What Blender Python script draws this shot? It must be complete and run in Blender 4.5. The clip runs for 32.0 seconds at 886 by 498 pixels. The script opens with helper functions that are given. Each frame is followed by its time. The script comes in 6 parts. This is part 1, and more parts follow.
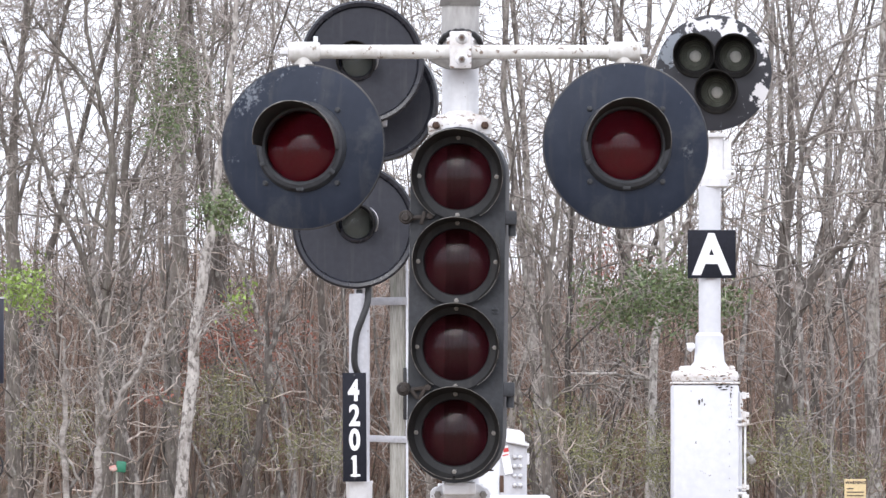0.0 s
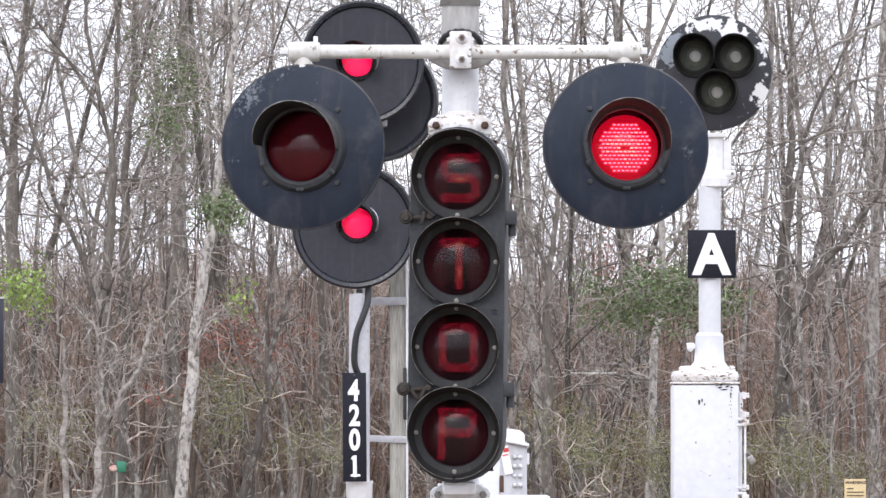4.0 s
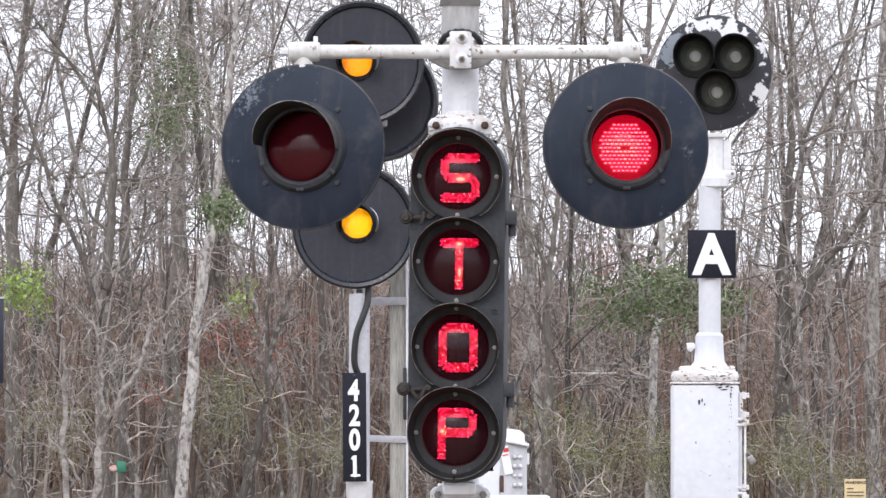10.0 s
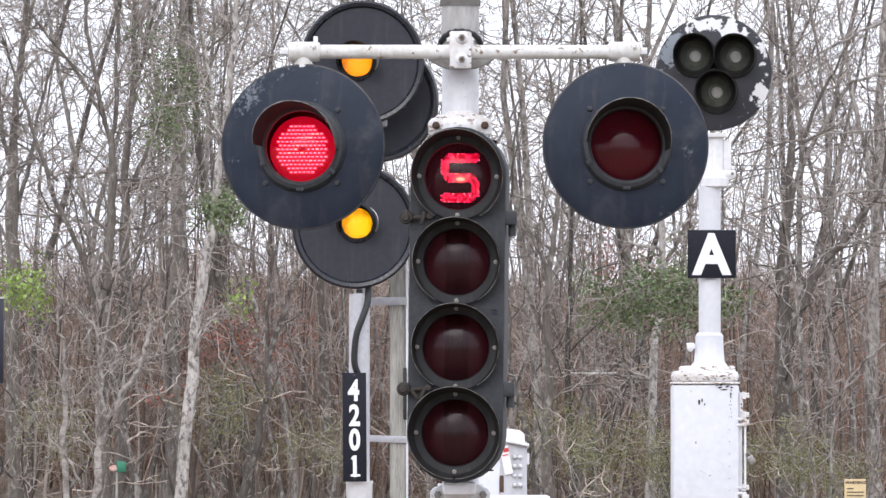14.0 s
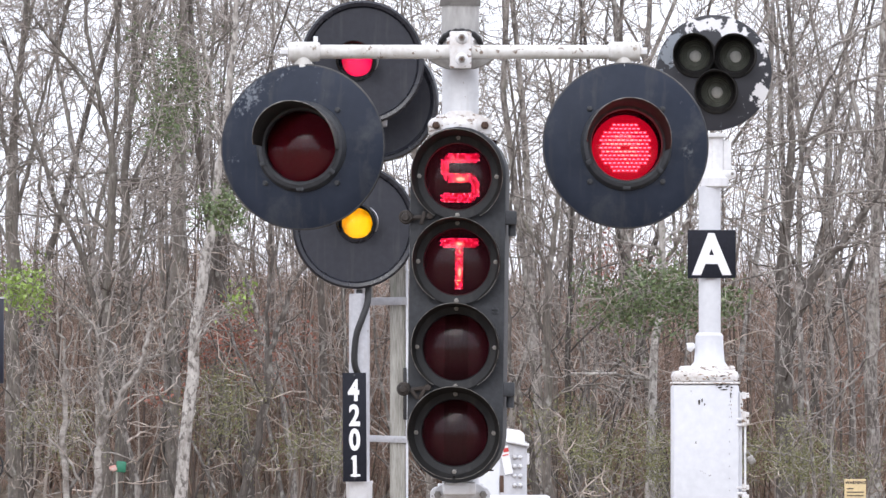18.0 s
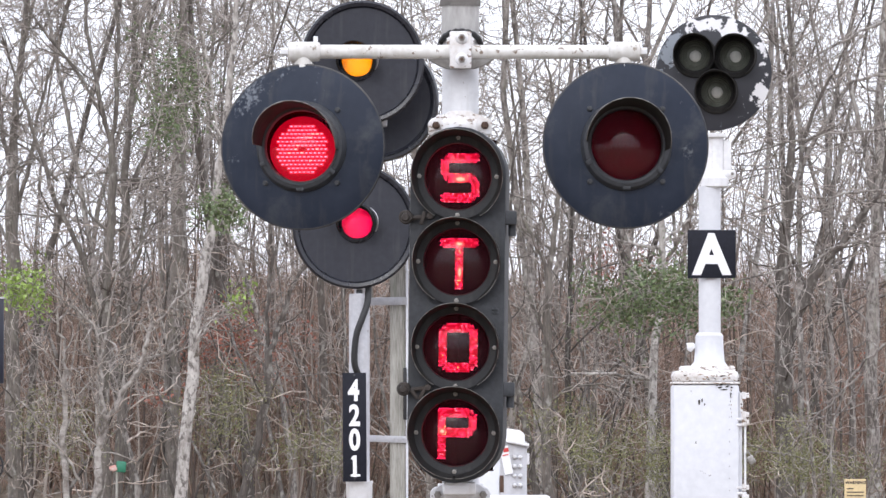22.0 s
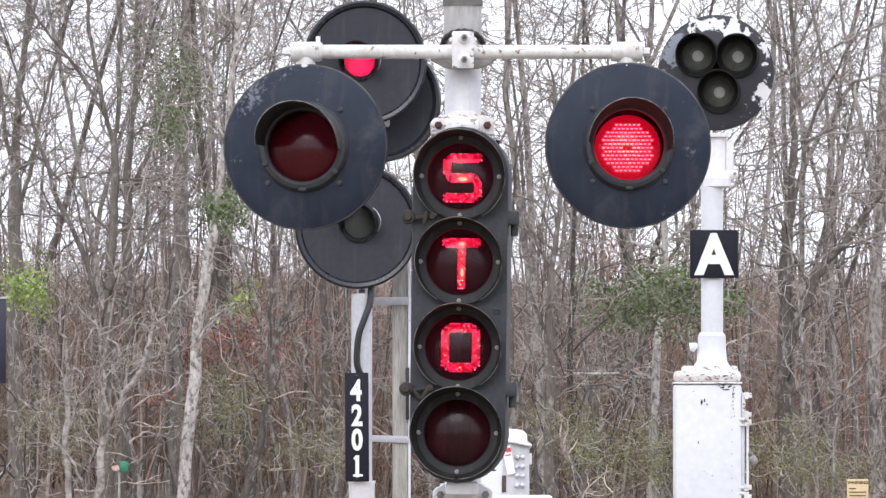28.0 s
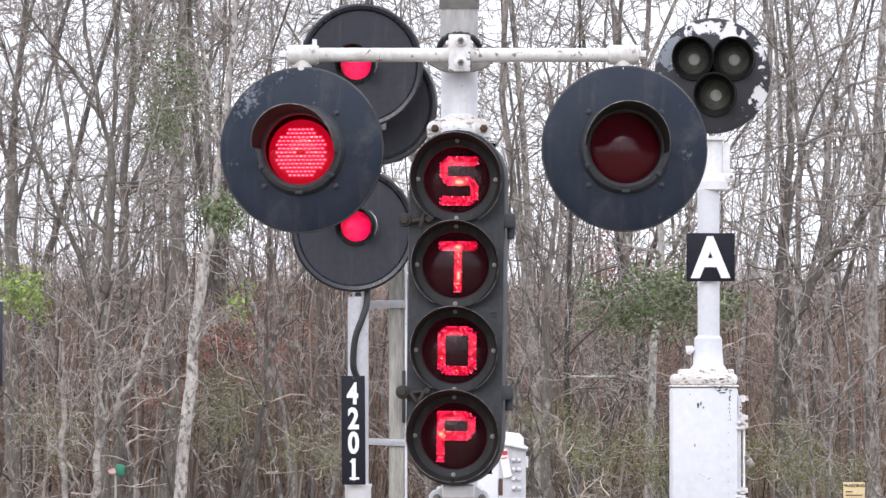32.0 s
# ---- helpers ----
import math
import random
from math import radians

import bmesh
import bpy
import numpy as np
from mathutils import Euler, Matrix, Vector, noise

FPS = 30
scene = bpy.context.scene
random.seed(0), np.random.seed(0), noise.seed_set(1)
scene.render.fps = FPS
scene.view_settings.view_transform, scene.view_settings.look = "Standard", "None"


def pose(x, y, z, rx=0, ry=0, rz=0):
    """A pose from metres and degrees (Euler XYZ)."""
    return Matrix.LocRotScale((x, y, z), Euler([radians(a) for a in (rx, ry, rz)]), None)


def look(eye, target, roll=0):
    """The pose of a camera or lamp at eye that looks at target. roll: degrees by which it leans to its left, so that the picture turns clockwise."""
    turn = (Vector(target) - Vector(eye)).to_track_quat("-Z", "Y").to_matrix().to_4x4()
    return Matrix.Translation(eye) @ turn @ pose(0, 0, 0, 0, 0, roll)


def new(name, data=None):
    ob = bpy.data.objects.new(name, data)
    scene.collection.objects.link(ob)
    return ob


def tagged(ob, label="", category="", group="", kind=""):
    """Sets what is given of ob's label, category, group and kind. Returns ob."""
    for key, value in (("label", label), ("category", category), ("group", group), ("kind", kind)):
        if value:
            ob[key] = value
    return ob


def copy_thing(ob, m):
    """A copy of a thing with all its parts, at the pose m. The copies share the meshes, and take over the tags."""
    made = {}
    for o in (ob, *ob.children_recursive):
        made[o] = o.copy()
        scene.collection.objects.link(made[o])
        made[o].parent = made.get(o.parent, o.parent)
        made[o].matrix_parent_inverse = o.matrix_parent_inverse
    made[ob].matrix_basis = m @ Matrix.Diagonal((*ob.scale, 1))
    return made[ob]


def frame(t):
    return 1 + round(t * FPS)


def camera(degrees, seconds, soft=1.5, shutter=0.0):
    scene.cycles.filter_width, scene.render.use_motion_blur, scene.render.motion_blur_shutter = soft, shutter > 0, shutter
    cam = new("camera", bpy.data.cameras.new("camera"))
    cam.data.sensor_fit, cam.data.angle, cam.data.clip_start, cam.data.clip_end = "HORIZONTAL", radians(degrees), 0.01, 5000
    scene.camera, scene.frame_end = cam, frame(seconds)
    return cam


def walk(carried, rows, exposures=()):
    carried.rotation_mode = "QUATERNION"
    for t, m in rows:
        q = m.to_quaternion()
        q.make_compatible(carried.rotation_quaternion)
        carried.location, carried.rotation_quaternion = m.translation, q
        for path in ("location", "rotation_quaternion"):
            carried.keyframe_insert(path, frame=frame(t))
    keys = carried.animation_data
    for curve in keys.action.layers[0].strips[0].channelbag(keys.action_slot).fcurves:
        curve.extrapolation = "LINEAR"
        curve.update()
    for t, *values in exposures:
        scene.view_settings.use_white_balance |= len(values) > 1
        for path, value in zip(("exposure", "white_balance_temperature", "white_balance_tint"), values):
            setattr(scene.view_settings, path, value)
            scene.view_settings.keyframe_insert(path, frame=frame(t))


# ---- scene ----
cam = camera(8.0, 32.0, soft=1.45)

EYE = (0.0, 0.0, 1.6)
TILT = 91.3235


def aim(right, down):
    """The camera's pose, turned by so many hundredths of a degree."""
    return pose(*EYE, TILT + down * 0.01, 0, right * 0.01)


walk(cam, [
    (0.0, aim(0, 0)), (1.0, aim(0, 0)), (26.0, aim(0, 0)), (26.4, aim(0, 0)), (27.0, aim(0.9, -0.6)), (27.5, aim(1.6, -0.8)), (28.0, aim(2.2, 0.0)),
    (28.2, aim(1.6, 1.5)), (28.5, aim(0.2, 3.7)), (29.0, aim(-1.0, 3.8)), (29.5, aim(-1.75, 4.4)),
    (30.0, aim(-1.3, 4.3)), (30.5, aim(-1.0, 2.8)), (31.0, aim(-1.0, 2.8)), (32.0, aim(-1.0, 2.8))],
     exposures=[(0.0, 0.40), (3.2, 0.38), (6.0, 0.25), (12.0, 0.26), (23.0, 0.28), (28.0, 0.31), (29.0, 0.26), (32.0, 0.27)])

# ---- light: a bright, even, overcast winter sky ----
world = bpy.data.worlds.new("overcast_sky")
scene.world = world
world.use_nodes = True
wn, wl = world.node_tree.nodes, world.node_tree.links
wn.clear()
w_out = wn.new("ShaderNodeOutputWorld")
w_bg = wn.new("ShaderNodeBackground")
w_sky = wn.new("ShaderNodeTexSky")
w_sky.sky_type = "NISHITA"
w_sky.sun_disc = False
w_sky.sun_elevation = radians(48)
w_sky.sun_rotation = radians(200)
w_co = wn.new("ShaderNodeTexCoord")
w_sep = wn.new("ShaderNodeSeparateXYZ")
w_map = wn.new("ShaderNodeMapRange")
w_map.inputs["From Min"].default_value, w_map.inputs["From Max"].default_value = 0.0, 1.0
w_map.inputs["To Min"].default_value, w_map.inputs["To Max"].default_value = 13.5, 19.0
w_noise = wn.new("ShaderNodeTexNoise")
w_noise.inputs["Scale"].default_value, w_noise.inputs["Detail"].default_value = 3.0, 5.0
w_ramp = wn.new("ShaderNodeValToRGB")
w_ramp.color_ramp.elements[0].position, w_ramp.color_ramp.elements[0].color = 0.3, (0.84, 0.87, 1.0, 1)
w_ramp.color_ramp.elements[1].position, w_ramp.color_ramp.elements[1].color = 0.7, (0.98, 1.0, 1.105, 1)
w_mul = wn.new("ShaderNodeMixRGB")
w_mul.blend_type, w_mul.inputs[0].default_value = "MULTIPLY", 1.0
w_mix = wn.new("ShaderNodeMixRGB")
w_mix.inputs[0].default_value = 0.92
wl.new(w_co.outputs["Generated"], w_sep.inputs[0])
wl.new(w_co.outputs["Generated"], w_noise.inputs["Vector"])
wl.new(w_sep.outputs["Z"], w_map.inputs["Value"])
wl.new(w_noise.outputs["Fac"], w_ramp.inputs[0])
wl.new(w_ramp.outputs[0], w_mul.inputs[1])
wl.new(w_map.outputs[0], w_mul.inputs[2])
wl.new(w_sky.outputs[0], w_mix.inputs[1])
wl.new(w_mul.outputs[0], w_mix.inputs[2])
wl.new(w_mix.outputs[0], w_bg.inputs["Color"])
w_bg.inputs["Strength"].default_value = 0.1
wl.new(w_bg.outputs[0], w_out.inputs[0])

sun_data = bpy.data.lights.new("sun", "SUN")
sun_data.energy, sun_data.angle, sun_data.color = 0.8, radians(30), (1.0, 0.98, 0.95)
sun = new("sun", sun_data)
sun.matrix_world = look((-6, -14, 22), (0, 20, 0))


# ---- materials ----
def nodes_of(name):
    m = bpy.data.materials.new(name)
    m.use_nodes = True
    n, l = m.node_tree.nodes, m.node_tree.links
    return m, n, l, n["Principled BSDF"]


def noise_node(n, l, scale, detail=4.0, stretch=(1, 1, 1), rough=0.55):
    co = n.new("ShaderNodeTexCoord")
    mp = n.new("ShaderNodeMapping")
    mp.inputs["Scale"].default_value = stretch
    tx = n.new("ShaderNodeTexNoise")
    tx.inputs["Scale"].default_value, tx.inputs["Detail"].default_value = scale, detail
    tx.inputs["Roughness"].default_value = rough
    l.new(co.outputs["Object"], mp.inputs[0])
    l.new(mp.outputs[0], tx.inputs["Vector"])
    return tx.outputs["Fac"]


def ramp(n, l, value, lo, hi, c_lo=(0, 0, 0, 1), c_hi=(1, 1, 1, 1)):
    r = n.new("ShaderNodeValToRGB")
    r.color_ramp.elements[0].position, r.color_ramp.elements[1].position = lo, hi
    r.color_ramp.elements[0].color, r.color_ramp.elements[1].color = c_lo, c_hi
    l.new(value, r.inputs[0])
    return r.outputs[0]


def mixed(n, l, fac, a, b, blend="MIX"):
    m = n.new("ShaderNodeMixRGB")
    m.blend_type = blend
    for k, v in ((0, fac), (1, a), (2, b)):
        if hasattr(v, "is_linked"):
            l.new(v, m.inputs[k])
        else:
            m.inputs[k].default_value = v if k == 0 else (*v[:3], 1)
    return m.outputs[0]


def surface(name, a, b, rough=0.5, metal=0.0, fine=60.0, coarse=6.0, bump=0.1, chip=None, chip_at=0.68, chip_scale=14.0,
            streak=None, stretch=(1, 1, 1), spread=0.0, island=0.0, chip_soft=0.012, chip_stretch=(1, 1, 1), shine=0.5, edge=(0.38, 0.62)):
    """A worn surface: colour a to b at a fine and a coarse scale, chips and streaks of another colour, fine relief."""
    m, n, l, p = nodes_of(name)
    f1 = noise_node(n, l, fine, 3.0, stretch)
    f2 = noise_node(n, l, coarse, 5.0, stretch)
    both = mixed(n, l, 0.5, f1, f2)
    col = mixed(n, l, ramp(n, l, both, *edge), a, b)
    if streak:
        s = noise_node(n, l, 9.0, 4.0, (3.0, 3.0, 0.35))
        col = mixed(n, l, ramp(n, l, s, 0.56, 0.78, (0, 0, 0, 1), (0.6, 0.6, 0.6, 1)), col, streak)
    if chip:
        c = noise_node(n, l, chip_scale, 6.0, chip_stretch, 0.62)
        col = mixed(n, l, ramp(n, l, c, chip_at, chip_at + chip_soft), col, chip)
    if spread or island:
        rnd = n.new("ShaderNodeObjectInfo").outputs["Random"] if spread else n.new("ShaderNodeNewGeometry").outputs["Random Per Island"]
        k = spread or island
        col = mixed(n, l, 1.0, col, ramp(n, l, rnd, 0.0, 1.0, (1 - k, 1 - k, 1 - k * 1.05, 1), (1 + k, 1 + k * 0.97, 1 + k * 0.92, 1)), "MULTIPLY")
    l.new(col, p.inputs["Base Color"])
    l.new(ramp(n, l, f2, 0.2, 0.8, (rough * 0.8,) * 3 + (1,), (min(1, rough * 1.2),) * 3 + (1,)), p.inputs["Roughness"])
    p.inputs["Metallic"].default_value = metal
    p.inputs["Specular IOR Level"].default_value = shine
    if bump:
        bp = n.new("ShaderNodeBump")
        bp.inputs["Strength"].default_value, bp.inputs["Distance"].default_value = bump, 0.01
        l.new(both, bp.inputs["Height"])
        l.new(bp.outputs[0], p.inputs["Normal"])
    return m


def glow(name, colour, strength):
    m, n, l, p = nodes_of(name)
    p.inputs["Base Color"].default_value = (*[c * 0.3 for c in colour], 1)
    p.inputs["Emission Color"].default_value = (*colour, 1)
    p.inputs["Emission Strength"].default_value = strength
    p.inputs["Roughness"].default_value = 0.4
    return m


def lens_glass(name, tint, body, see=0.6, rough=0.17, ior=1.38):
    """Coloured signal glass: clear tinted glass with a little milky body and a polished face."""
    m, n, l, p = nodes_of(name)
    out = n["Material Output"]
    clear = n.new("ShaderNodeBsdfTransparent")
    clear.inputs[0].default_value = (*tint, 1)
    p.inputs["Base Color"].default_value = (*body, 1)
    l.new(mixed(n, l, ramp(n, l, noise_node(n, l, 26.0), 0.35, 0.7), body, [c * 0.7 for c in body]), p.inputs["Base Color"])
    p.inputs["Roughness"].default_value = 0.5
    p.inputs["Specular IOR Level"].default_value = 0.1
    mx = n.new("ShaderNodeMixShader")
    mx.inputs[0].default_value = see
    l.new(p.outputs[0], mx.inputs[1])
    l.new(clear.outputs[0], mx.inputs[2])
    gl = n.new("ShaderNodeBsdfGlossy")
    gl.inputs["Roughness"].default_value = rough
    bp = n.new("ShaderNodeBump")
    bp.inputs["Strength"].default_value, bp.inputs["Distance"].default_value = 0.10, 0.004
    l.new(noise_node(n, l, 38.0, 4.0), bp.inputs["Height"])
    l.new(bp.outputs[0], gl.inputs["Normal"])
    fr = n.new("ShaderNodeFresnel")
    fr.inputs["IOR"].default_value = ior
    m2 = n.new("ShaderNodeMixShader")
    l.new(fr.outputs[0], m2.inputs[0])
    l.new(mx.outputs[0], m2.inputs[1])
    l.new(gl.outputs[0], m2.inputs[2])
    l.new(m2.outputs[0], out.inputs[0])
    return m


def spot_mask(n, l, spots):
    """A soft mask over places (x, z, radius, weight) in a plate's own plane."""
    total = None
    co = n.new("ShaderNodeTexCoord").outputs["Object"]
    for x, z, r, weight in spots:
        far = n.new("ShaderNodeVectorMath")
        far.operation = "DISTANCE"
        far.inputs[1].default_value = (x, 0.0, z)
        l.new(co, far.inputs[0])
        one = ramp(n, l, far.outputs["Value"], r * 0.35, r, (weight,) * 3 + (1,), (0, 0, 0, 1))
        if total is None:
            total = one
        else:
            add = n.new("ShaderNodeMath")
            l.new(total, add.inputs[0])
            l.new(one, add.inputs[1])
            total = add.outputs[0]
    return total


def tinted_filter(name, tint):
    m, n, l, p = nodes_of(name)
    clear = n.new("ShaderNodeBsdfTransparent")
    clear.inputs[0].default_value = (*tint, 1)
    l.new(clear.outputs[0], n["Material Output"].inputs[0])
    return m


WHITE = surface("white_paint", (0.78, 0.78, 0.80), (0.68, 0.68, 0.70), 0.45, 0, 40, 5, 0.08, chip=(0.22, 0.16, 0.12), chip_at=0.665, chip_scale=30, streak=(0.50, 0.46, 0.42))
MAST_WHITE = surface("dulled_white_mast_paint", (0.66, 0.66, 0.68), (0.54, 0.54, 0.56), 0.45, 0, 30, 4, 0.08, chip=(0.24, 0.18, 0.13), chip_at=0.68, chip_scale=26, streak=(0.38, 0.36, 0.33))
WHITE_CLEAN = surface("white_case_paint", (0.685, 0.695, 0.735), (0.61, 0.62, 0.66), 0.4, 0, 30, 3, 0.05, chip=(0.12, 0.11, 0.10), chip_at=0.715, chip_scale=13)
WHITE_FLAKED = surface("flaked_white_paint", (0.78, 0.78, 0.80), (0.62, 0.58, 0.55), 0.55, 0, 60, 8, 0.3, chip=(0.24, 0.18, 0.14), chip_at=0.585, chip_scale=40, chip_stretch=(0.7, 0.7, 1.6))
GREY_PAINT = surface("weathered_aluminium_paint", (0.52, 0.52, 0.55), (0.42, 0.42, 0.45), 0.5, 0.1, 50, 6, 0.1, chip=(0.14, 0.11, 0.09), chip_at=0.70, chip_scale=25, streak=(0.35, 0.32, 0.30))
DISC_BLUE = surface("blue_black_enamel", (0.010, 0.016, 0.032), (0.019, 0.026, 0.044), 0.55, 0, 12, 3, 0.05, shine=0.28, chip=(0.050, 0.055, 0.064), chip_at=0.55, chip_scale=8, chip_soft=0.2, streak=(0.048, 0.050, 0.054))
DISC_BLACK = surface("flat_black_enamel", (0.015, 0.0165, 0.026), (0.024, 0.026, 0.037), 0.6, 0, 30, 3, 0.04, streak=(0.05, 0.05, 0.055))
RIM_BLACK = surface("gloss_black_rim", (0.012, 0.013, 0.019), (0.02, 0.021, 0.029), 0.27, 0, 30, 5, 0.04)
# faded paint, made paler still for the sky light on the left hood
HOOD_FADED_LIT = surface("faded_sky_lit_hood_paint", (0.105, 0.10, 0.10), (0.055, 0.052, 0.05), 0.5, 0, 40, 9, 0.1, streak=(0.15, 0.13, 0.12))
HOOD_BLACK = surface("hood_black_paint", (0.016, 0.016, 0.017), (0.032, 0.031, 0.030), 0.85, 0, 40, 8, 0.1, streak=(0.05, 0.042, 0.034), shine=0.22)
IRON = surface("cast_iron_grey_black", (0.021, 0.0235, 0.029), (0.039, 0.042, 0.049), 0.6, 0.0, 60, 9, 0.3, streak=(0.06, 0.06, 0.058))
BOLT = surface("dull_steel", (0.34, 0.33, 0.32), (0.22, 0.20, 0.18), 0.45, 0.5, 90, 20, 0.1)
RUST = surface("rusty_steel", (0.12, 0.065, 0.045), (0.07, 0.045, 0.035), 0.8, 0.1, 90, 20, 0.3)
INSIDE = surface("matt_black_inside", (0.014, 0.012, 0.012), (0.022, 0.018, 0.018), 0.9, 0, 30, 5, 0)
# paint and dimming windows of the added drums that switch the diode lamps
SHUTTER = surface("dark_red_shutter_enamel", (0.06, 0.006, 0.010), (0.04, 0.004, 0.007), 0.9, 0, 30, 8, 0, shine=0.05)
SMOKED = tinted_filter("smoked_shutter_glass", (0.15, 0.12, 0.12))
SMOKED_DEEP = tinted_filter("deep_smoked_shutter_glass", (0.085, 0.075, 0.075))
RED_LENS = lens_glass("ruby_lens", (0.90, 0.34, 0.44), (0.11, 0.003, 0.008), 0.72, 0.15, 1.42)
DARK_LENS = lens_glass("deep_red_lens", (0.90, 0.34, 0.44), (0.050, 0.015, 0.021), 0.74, 0.16, 1.37)
CLEAR_LENS = lens_glass("clear_lens", (0.9, 0.92, 0.90), (0.12, 0.125, 0.12), 0.9)
GREY_LENS = lens_glass("unlit_frosted_lens", (0.5, 0.52, 0.46), (0.165, 0.175, 0.15), 0.22, 0.12)
LED_RED = glow("lit_red_diode", (1.0, 0.20, 0.30), 2.8)
LED_DASH = glow("bright_diode_dash", (1.0, 0.90, 0.84), 7.0)
LED_SPARK = glow("sparkling_diode", (0.85, 1.0, 0.58), 9.0)
LED_PINK = glow("bright_pink_diode", (1.0, 0.86, 0.80), 4.8)
LED_LETTER = glow("lit_letter_diode", (1.0, 0.15, 0.40), 4.2)
LED_DULL = glow("duller_letter_diode", (1.0, 0.015, 0.2), 1.4)
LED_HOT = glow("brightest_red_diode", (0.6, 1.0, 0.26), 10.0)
# the next two are no diodes: glare on the letter lenses, as glowing discs
GLARE_CORE = glow("white_hot_glare", (0.55, 1.0, 0.40), 9.0)
GLARE_HALO = glow("orange_red_glare", (1.0, 0.42, 0.30), 3.0)
# boards that glow themselves, in place of bloom between the diodes
BLOOM_BED = glow("red_bloom_bed", (1.0, 0.012, 0.12), 0.85)
LETTER_BLOOM = glow("red_letter_bloom", (1.0, 0.008, 0.10), 0.5)
for m in (LED_DASH, GLARE_CORE, GLARE_HALO, LED_RED, LED_SPARK, LED_PINK, LED_LETTER, LED_DULL, LED_HOT, LETTER_BLOOM):
    m.cycles.emission_sampling = "NONE"  # too small to light anything but their own lens
BULB = glow("lamp_bulb", (1.0, 0.96, 0.9), 1.9)
_n, _l = BULB.node_tree.nodes, BULB.node_tree.links
_mid = spot_mask(_n, _l, ((0.012, -0.012, 0.07, 0.75),))
_grain = _n.new("ShaderNodeMath")
_l.new(_mid, _grain.inputs[0]), _l.new(noise_node(_n, _l, 34.0, 3.0), _grain.inputs[1])
_l.new(ramp(_n, _l, _grain.outputs[0], 0.35, 1.15, (0.55, 0.51, 0.48, 1), (2.6, 2.5, 2.35, 1)), _n["Principled BSDF"].inputs["Emission Color"])
_n["Principled BSDF"].inputs["Emission Strength"].default_value = 1.0
ROUNDEL_RED = tinted_filter("red_roundel", (0.92, 0.006, 0.25))
ROUNDEL_GREEN = tinted_filter("green_roundel", (0.0, 0.50, 0.31))
ROUNDEL_PALE = tinted_filter("pale_yellow_roundel", (1.0, 0.62, 0.0))
ROUNDEL_YELLOW = tinted_filter("yellow_roundel", (1.0, 0.50, 0.0))
PLATE_BLACK = surface("plate_black", (0.010, 0.011, 0.018), (0.016, 0.017, 0.026), 0.6, 0, 40, 4, 0.03, shine=0.2)
SIGN_WHITE = surface("sign_white", (0.86, 0.86, 0.88), (0.80, 0.80, 0.82), 0.5, 0, 40, 6, 0.02)
RUBBER = surface("black_cable_rubber", (0.014, 0.014, 0.016), (0.024, 0.024, 0.026), 0.55, 0, 60, 9, 0.1)
WHITE_ARM = surface("speckled_white_pipe_paint", (0.70, 0.69, 0.67), (0.54, 0.52, 0.49), 0.45, 0, 40, 5, 0.08, chip=(0.22, 0.17, 0.13), chip_at=0.615, chip_scale=38, streak=(0.46, 0.42, 0.36))
OLD_WOOD = surface("weathered_post_wood", (0.45, 0.435, 0.395), (0.21, 0.20, 0.175), 0.8, 0, 50, 9, 0.4, streak=(0.20, 0.24, 0.17), stretch=(4, 4, 0.3))


# ---- shapes ----
def part(name, bm, material, parent=None, label="", at=None, sharp=35):
    """One mesh object under a thing or under a part."""
    bmesh.ops.recalc_face_normals(bm, faces=bm.faces)
    me = bpy.data.meshes.new(name)
    bm.to_mesh(me)
    bm.free()
    for m in material if isinstance(material, (list, tuple)) else (material,):
        me.materials.append(m)
    me.shade_smooth()
    me.set_sharp_from_angle(angle=radians(sharp))
    ob = new(name, me)
    if parent:
        ob.parent = parent
    if at:
        ob.matrix_basis = at
    if label:
        tagged(ob, label)
    return ob


def thing(name, m, label, category, group="", kind=""):
    ob = new(name)
    ob.empty_display_size = 0.2
    ob.matrix_basis = m
    return tagged(ob, label, category, group, kind)


def box(bm, x, y, z, m=Matrix(), bevel=0.0, index=0):
    made = bmesh.ops.create_cube(bm, size=1.0, matrix=m @ Matrix.Diagonal((x, y, z, 1)))
    vs = made["verts"]
    fs = {f for v in vs for f in v.link_faces}
    for f in fs:
        f.material_index = index
    if bevel:
        bmesh.ops.bevel(bm, geom=list({e for v in vs for e in v.link_edges}), offset=bevel, segments=2, affect="EDGES", profile=0.5)
    return bm


def rod(bm, a, b, r, r2=None, seg=16):
    a, b = Vector(a), Vector(b)
    turn = (b - a).to_track_quat("Z", "Y").to_matrix().to_4x4()
    bmesh.ops.create_cone(bm, cap_ends=True, segments=seg, radius1=r, radius2=r if r2 is None else r2, depth=(b - a).length,
                          matrix=Matrix.Translation((a + b) / 2) @ turn)
    return bm


def lathe(bm, profile, seg=48, axis="Y", m=Matrix(), closed=False, index=0):
    """Turns (radius, along) pairs round the Y or the Z axis."""
    rings = []
    for r, s in profile:
        ring = []
        for i in range(seg if r > 1e-6 else 1):
            a = 2 * math.pi * i / seg
            co = (r * math.cos(a), s, r * math.sin(a)) if axis == "Y" else (r * math.cos(a), r * math.sin(a), s)
            ring.append(bm.verts.new(m @ Vector(co)))
        rings.append(ring)
    pairs = list(zip(rings, rings[1:])) + ([(rings[-1], rings[0])] if closed else [])
    for p, q in pairs:
        for i in range(seg):
            j = (i + 1) % seg
            vs = [p[i % len(p)], p[j % len(p)], q[j % len(q)], q[i % len(q)]]
            vs = list(dict.fromkeys(vs))
            if len(vs) > 2:
                bm.faces.new(vs).material_index = index
    return bm


